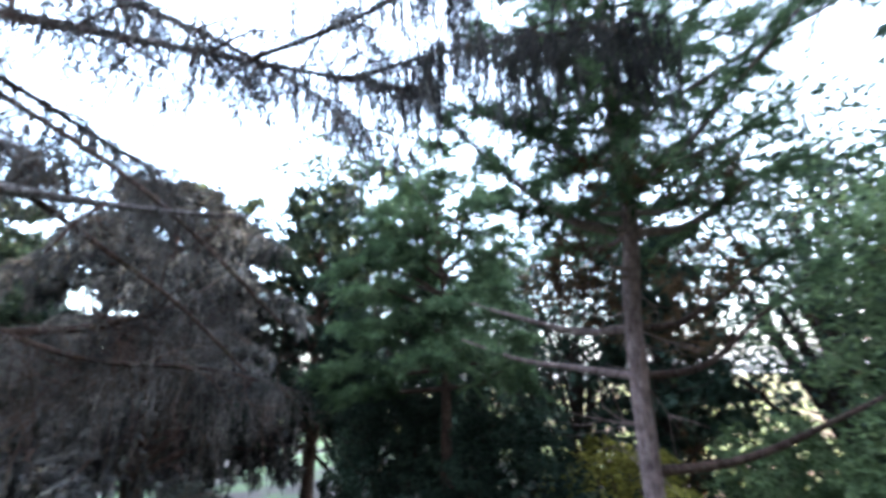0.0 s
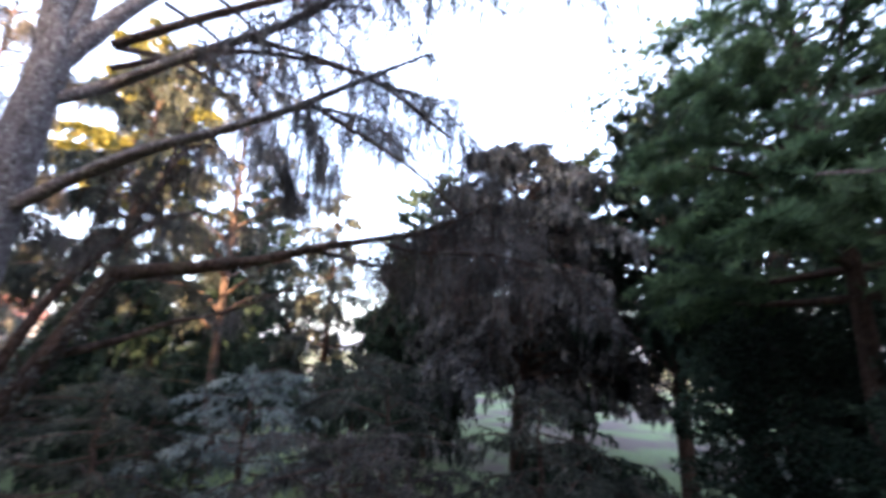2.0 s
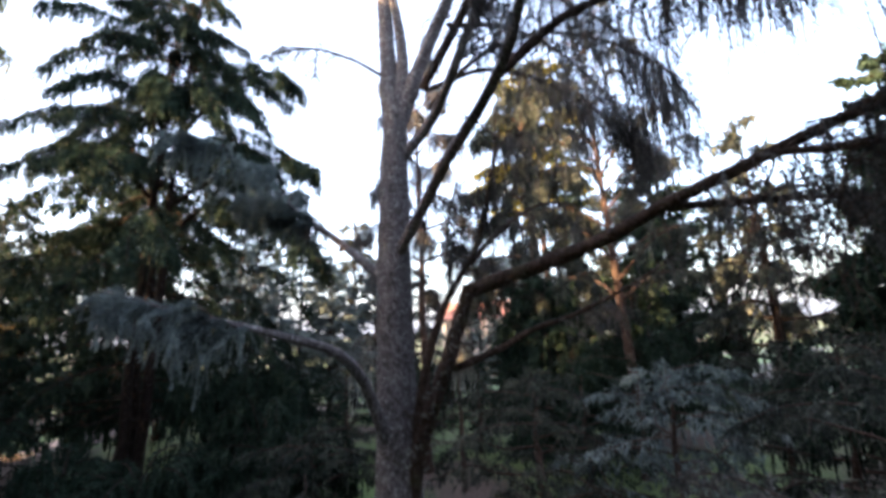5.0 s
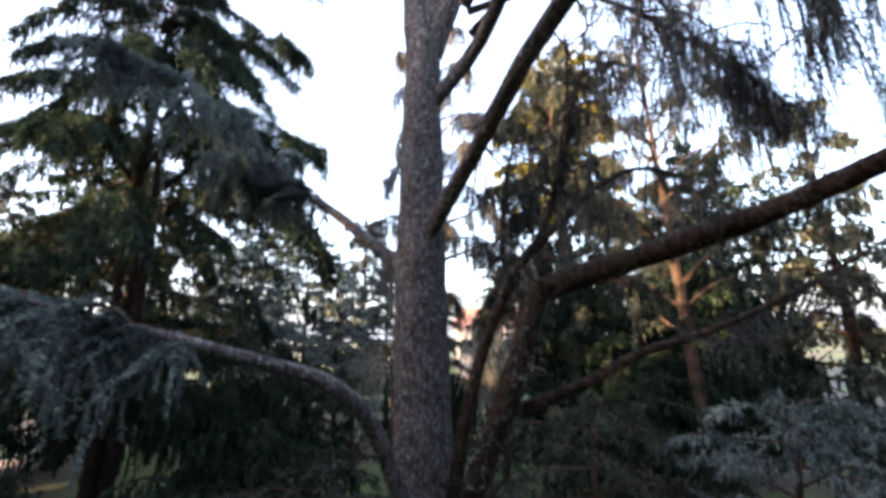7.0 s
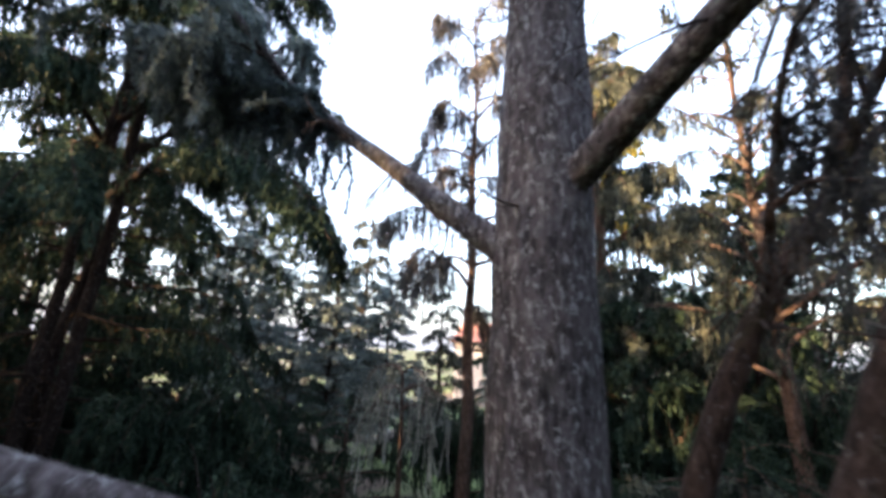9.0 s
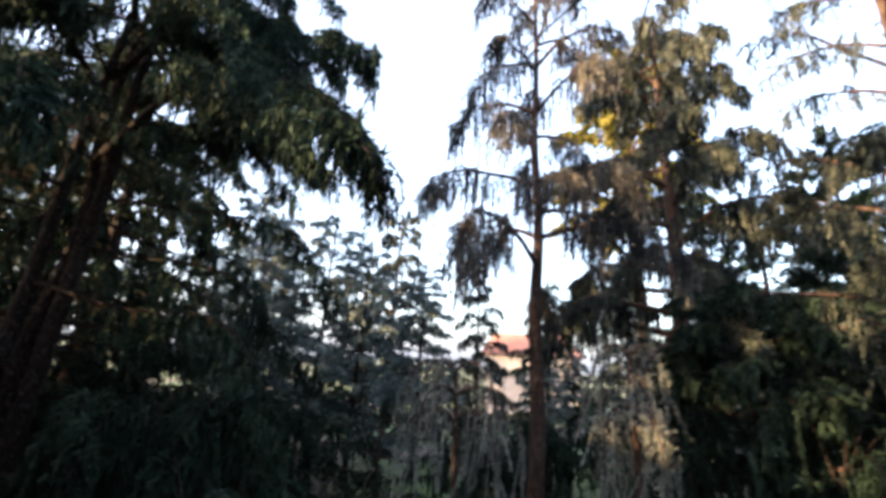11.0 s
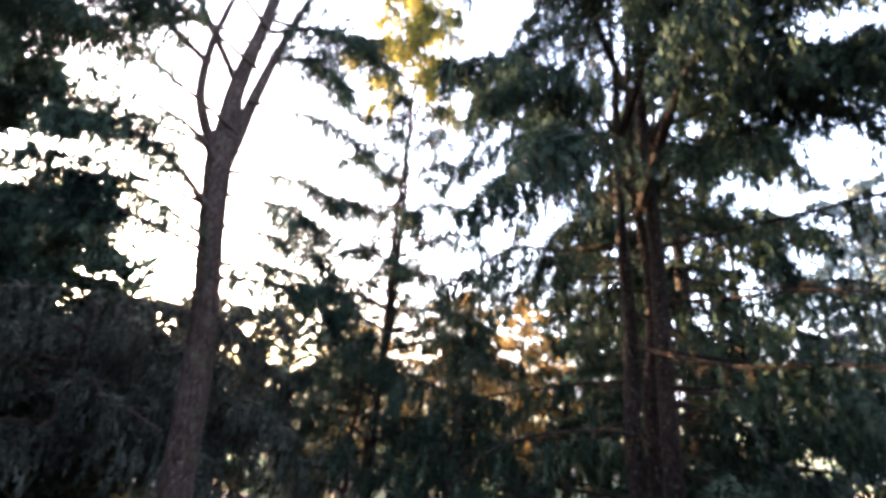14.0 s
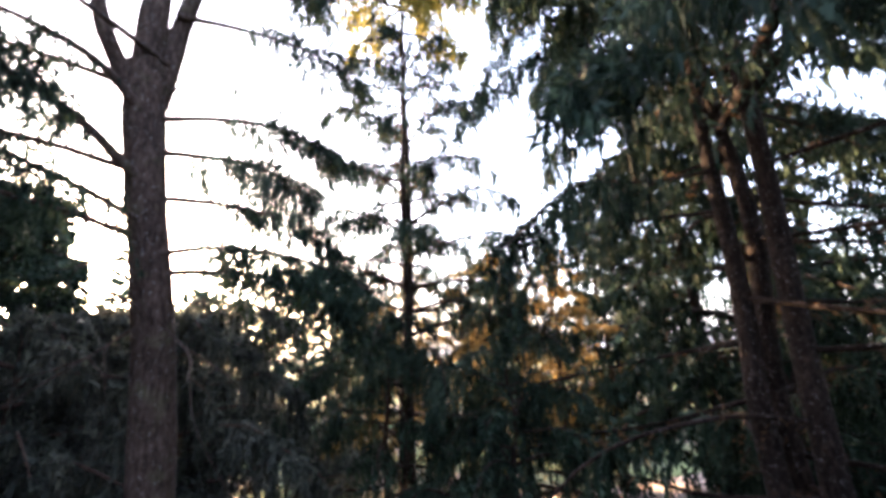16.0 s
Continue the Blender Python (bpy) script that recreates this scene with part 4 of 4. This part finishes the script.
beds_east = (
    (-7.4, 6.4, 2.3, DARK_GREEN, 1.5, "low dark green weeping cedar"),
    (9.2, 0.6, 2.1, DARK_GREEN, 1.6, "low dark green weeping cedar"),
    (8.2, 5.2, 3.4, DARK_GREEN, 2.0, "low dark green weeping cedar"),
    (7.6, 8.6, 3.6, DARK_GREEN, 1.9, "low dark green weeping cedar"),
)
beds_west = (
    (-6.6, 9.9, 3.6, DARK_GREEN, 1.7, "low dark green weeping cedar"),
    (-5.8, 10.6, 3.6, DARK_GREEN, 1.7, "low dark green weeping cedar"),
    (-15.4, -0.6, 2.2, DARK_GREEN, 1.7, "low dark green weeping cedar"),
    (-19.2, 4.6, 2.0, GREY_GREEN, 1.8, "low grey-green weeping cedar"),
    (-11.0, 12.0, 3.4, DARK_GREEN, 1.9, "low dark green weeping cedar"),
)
umbrella_cedar("weeping_shrub", "pale blue-grey weeping cedar shaped like an umbrella", -2.05, 10.5, 4.15, TWIG_PALE, 0.95, 0.85, LOW)
umbrella_cedar("weeping_shrub", "pale silvery weeping cedar shaped like an umbrella", 0.3, 10.0, 4.5, TWIG_PALE, 0.48, 0.75, LOW)
for x, y, h, leaf, spread, say in beds_ahead + beds_east + beds_west:
    weeping_shrub("weeping_shrub", say, x, y, h, leaf, spread, group=LOW, needle=0.1, width=0.022)

SPREAD = "low cedars with flat spreading layers"
for x, y, h, span, leaf in ((3.6, 2.4, 2.6, 2.2, TWIG_GREY), (5.6, 3.6, 3.6, 2.4, GREY_GREEN), (1.9, 7.4, 3.3, 2.3, GREY_GREEN), (4.2, 6.4, 3.4, 2.3, BLUE_GREEN), (4.8, -0.4, 2.2, 2.0, GREY_GREEN),
                            (7.4, 1.0, 3.2, 2.3, GREY_GREEN), (7.6, -0.7, 1.7, 1.7, GREY_GREEN), (7.2, 6.4, 3.8, 2.4, GREY_GREEN), (-2.6, 6.9, 2.4, 1.9, GREY_GREEN), (-12.4, 2.4, 2.5, 2.0, GREY_GREEN), (-14.2, 4.0, 2.3, 2.0, GREY_GREEN), (-3.8, 13.4, 3.2, 2.4, DARK_GREEN),
                            (0.9, 13.2, 3.2, 2.4, DARK_GREEN), (-6.4, 15.0, 3.4, 2.4, DARK_GREEN), (3.4, 9.2, 3.4, 2.2, DARK_GREEN)):
    conifer("spreading_cedar", "low cedar with flat spreading layers of dark sprays" if leaf is DARK_GREEN else "low cedar with flat spreading layers of pale grey-green sprays", x, y, h, 0.09, BARK_DARK, leaf, first=0.5, limbs=24, span=span, taper=0.45, droop=0.3, rise=0.12, lift=0.0,
            twigs=18, reach=0.75, weep=0.12, needle=0.085, width=0.014, each=2, start=0.12, group=SPREAD, category="shrub")

# ---- the woods all round ----
FAR = "trees of the far woods"
makers = [
    conifer("far_cedar", "distant layered cedar of the park", -13.5, 17.0, 11.0, 0.2, BARK_SHADED, DARK_GREEN, first=1.5, limbs=38, span=3.4, taper=0.8, droop=0.5, lift=0.3, twigs=11, reach=1.0,
            weep=0.3, each=1, needle=0.24, width=0.055, merge=True, group=FAR),
    conifer("far_cedar", "distant grey-green cedar of the park", -6.5, 24.0, 11.5, 0.2, BARK_SHADED, GREY_GREEN, first=2.0, limbs=34, span=3.0, taper=0.7, droop=0.5, twigs=11, reach=1.0,
            weep=0.4, each=1, needle=0.24, width=0.055, merge=True, group=FAR),
    conifer("far_cypress", "dense dark cypress of the woods and of the added sun screen", 17.0, 3.5, 13.0, 0.25, BARK_SHADED, DARK_GREEN, first=0.8, limbs=60, span=2.6, taper=0.5, droop=0.1, rise=0.7, twigs=12, reach=1.2,
            weep=0.2, each=1, needle=0.23, width=0.075, merge=True, group=FAR),
    broadleaf("far_tree", "distant round-headed leafy tree", 16.0, -8.0, 11.0, 0.25, BARK_SHADED, DARK_GREEN, crown=3.4, low=2.0, clumps=44, leaves=150, leaf_size=0.2, width=0.075, group=FAR, each=1),
    conifer("far_cedar", "distant blue-green cedar with open flat layers", 12.0, 22.0, 10.5, 0.15, BARK_SHADED, BLUE_GREEN, first=1.6, limbs=52, span=2.7, taper=0.65, droop=0.3, rise=0.05, twigs=16,
            reach=0.9, weep=0.12, each=1, needle=0.17, width=0.04, merge=True, group=FAR),
    # coarse cypress for trees added out of view to block the low sun
    conifer("far_cypress", "dense dark cypress of the woods and of the added sun screen", -8.2, -11.0, 15.6, 0.3, BARK_SHADED, DARK_GREEN, first=0.8, limbs=44, span=3.0, taper=0.5, droop=0.1, rise=0.7, twigs=8, reach=1.4,
            weep=0.0, each=1, needle=0.6, width=0.28, merge=True, group=FAR),
]
# the kind of tree, its place and its size
woods_north = [(0, -21, 13, 0.95), (0, -12.6, 14.2, 1.4), (1, -11.5, 21, 0.9), (4, -10.2, 17.4, 0.9), (4, -8.2, 19.6, 0.95), (4, -6.2, 18.4, 0.75), (4, -4.4, 20.6, 0.85), (0, -8.5, 25.5, 0.9), (1, -2.2, 24, 0.7),
               (0, 1.5, 27, 0.8), (4, 0.9, 24, 0.5), (4, 2.5, 25.4, 0.52), (4, 4.1, 23.6, 0.5), (0, 4.6, 24, 0.8), (0, 7.5, 22, 1.1), (2, 10.5, 19, 0.95), (1, 13, 15.5, 1.1), (0, 11.5, 25, 1.2), (3, 20, 15, 1.2), (0, -15.5, 15, 1.2),
               (1, -24, 18, 1.2), (0, -32, 14, 1.3), (3, -30, 24, 1.3), (3, -18, 30, 1.2), (3, 18, 26, 1.3), (3, 27, 18, 1.4)]
woods_east = [(2, 16, 11, 1.1), (3, 15, -2.5, 1.4), (2, 14.5, -5.5, 0.8), (3, 11, -9.5, 1.0), (2, 8.5, -11, 0.9), (3, 22, -4, 1.3), (2, 25, 6, 1.2)]
# the kind 5 cypresses are an added, unseen sun screen
woods_south_and_screen = [(3, 5.5, -14, 1.1), (3, 21, -13, 1.2), (3, 14, -17, 1.2), (3, -1, -17, 1.2), (5, -6.5, -15, 0.85), (3, -9.5, -12.5, 1.2), (5, -3.5, -18, 0.85),
               (5, -6.6, -7.4, 0.8), (5, -9.3, -3.4, 0.96), (5, -7.6, -5.2, 0.92), (5, -11.6, -5.9, 1.05), (5, -14.4, -8.6, 1.1), (5, -10.2, -10.2, 1.1), (3, -12.5, -18, 1.7), (3, -4, -13.5, 1.4),
               (3, 2, -21, 1.3), (3, -2, -24, 1.3), (3, -19, -17, 1.4), (3, 9.5, -24, 1.3)]
# the first ten form an added treeline that keeps sun off low growth
woods_west_and_screen = [(2, -38.2, -15.7, 0.5), (2, -39.7, -13.4, 0.92), (2, -41.9, -9.8, 0.85), (2, -43.6, -7.1, 0.6), (2, -45.3, -4.3, 0.7), (2, -47.2, -1.3, 0.9), (2, -49.3, 2.1, 0.88), (2, -51.5, 5.5, 0.9),
              (5, -36.7, -18.1, 0.92), (5, -34.5, -21.6, 0.95), (0, -17.4, 13.0, 0.8), (0, -22.4, 4.5, 0.7), (0, -27.3, 11.9, 0.9), (0, -23.6, 1.2, 0.7), (1, -19.6, 8.6, 0.65),
              (1, -22.7, -0.9, 0.8), (1, -26.4, 4.7, 0.65), (3, -37.9, 8.5, 0.8)]
for kind, x, y, size in woods_north + woods_east + woods_south_and_screen + woods_west_and_screen:
    far = copy_thing(makers[kind], pose(x, y, 0, 0, 0, (x * 37 + y * 91) % 360))
    far.scale = (size, size, size * (0.9 + 0.2 * ((x * 7 + y * 3) % 1)))


# ---- the pinkish path and the house behind the trees ----
def strip(points, width, z, name, material, label):
    path = spline(points, 60)
    t = unit(np.gradient(path, axis=0))
    side = np.cross(t, (0, 0, 1.0)) * width / 2
    v = np.vstack([path - side, path + side, path - side * 1.02 - (0, 0, 0.5), path + side * 1.02 - (0, 0, 0.5)])
    v[:, 2] += z
    n = len(path)
    k = np.arange(n - 1)
    f = np.vstack([np.stack([k, k + n, k + n + 1, k + 1], 1), np.stack([k + 2 * n, k, k + 1, k + 2 * n + 1], 1), np.stack([k + n, k + 3 * n, k + 3 * n + 1, k + n + 1], 1)])
    return tagged(new(name, mesh_of(name, v, f, material, True)), label, "path", kind="structure")


PAVING = plain_material("pink_gravel", [(0.3, (0.22, 0.16, 0.14)), (0.5, (0.33, 0.25, 0.22)), (0.7, (0.44, 0.36, 0.32))], 30.0, 0.95, 0.02)
strip([(-25, -8, 0), (-20, 0, 0), (-17.4, 5.6, 0), (-16.6, 11, 0), (-18, 20, 0), (-22, 34, 0)], 2.2, 0.17, "path", PAVING, "pale pinkish gravel path through the trees")


def house(x, y, w, d, h):
    home = thing("house", x, y, 0, "distant pale house with a red tiled roof and dark windows", "house")

    def box(cx, cy, cz, sx, sy, sz):
        c = np.array([[i, j, k] for k in (-1, 1) for j in (-1, 1) for i in (-1, 1)], float) * (sx / 2, sy / 2, sz / 2) + (cx, cy, cz)
        return c, np.array([[0, 2, 3, 1], [4, 5, 7, 6], [0, 1, 5, 4], [2, 6, 7, 3], [0, 4, 6, 2], [1, 3, 7, 5]])

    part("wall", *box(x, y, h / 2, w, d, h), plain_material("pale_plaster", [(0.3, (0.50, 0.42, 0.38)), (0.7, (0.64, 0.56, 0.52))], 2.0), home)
    v = np.array([[-1, -1, 0], [1, -1, 0], [1, 1, 0], [-1, 1, 0], [-0.75, 0, 1], [0.75, 0, 1]], float) * (w / 2 + 0.5, d / 2 + 0.5, 2.2) + (x, y, h)
    roof = bpy.data.meshes.new("roof")
    roof.from_pydata([tuple(p) for p in v - np.array([x, y, 0])], [], [(0, 1, 5, 4), (2, 3, 4, 5), (1, 2, 5), (3, 0, 4), (3, 2, 1, 0)])
    roof.materials.append(ROOF)
    ob = new("roof", roof)
    ob.parent = home
    SILL = plain_material("stone_sill", [(0.3, (0.4, 0.38, 0.36)), (0.7, (0.5, 0.48, 0.46))], 5.0)
    for k in range(4):
        wx = x - w / 2 + (k + 0.5) * w / 4
        pane = part("window", *box(wx, y - d / 2 - 0.02, h * 0.62, 1.0, 0.08, 1.3), GLASS, home, "dark glazed window")
        part("sill", *box(wx, y - d / 2 - 0.1, h * 0.62 - 0.72, 1.2, 0.2, 0.08), SILL, pane)


ROOF = plain_material("red_roof_tiles", [(0.3, (0.26, 0.10, 0.07)), (0.7, (0.40, 0.18, 0.13))], 6.0)
GLASS = plain_material("dark_window_glass", [(0.3, (0.03, 0.035, 0.04)), (0.7, (0.06, 0.065, 0.07))], 1.0, 0.08)
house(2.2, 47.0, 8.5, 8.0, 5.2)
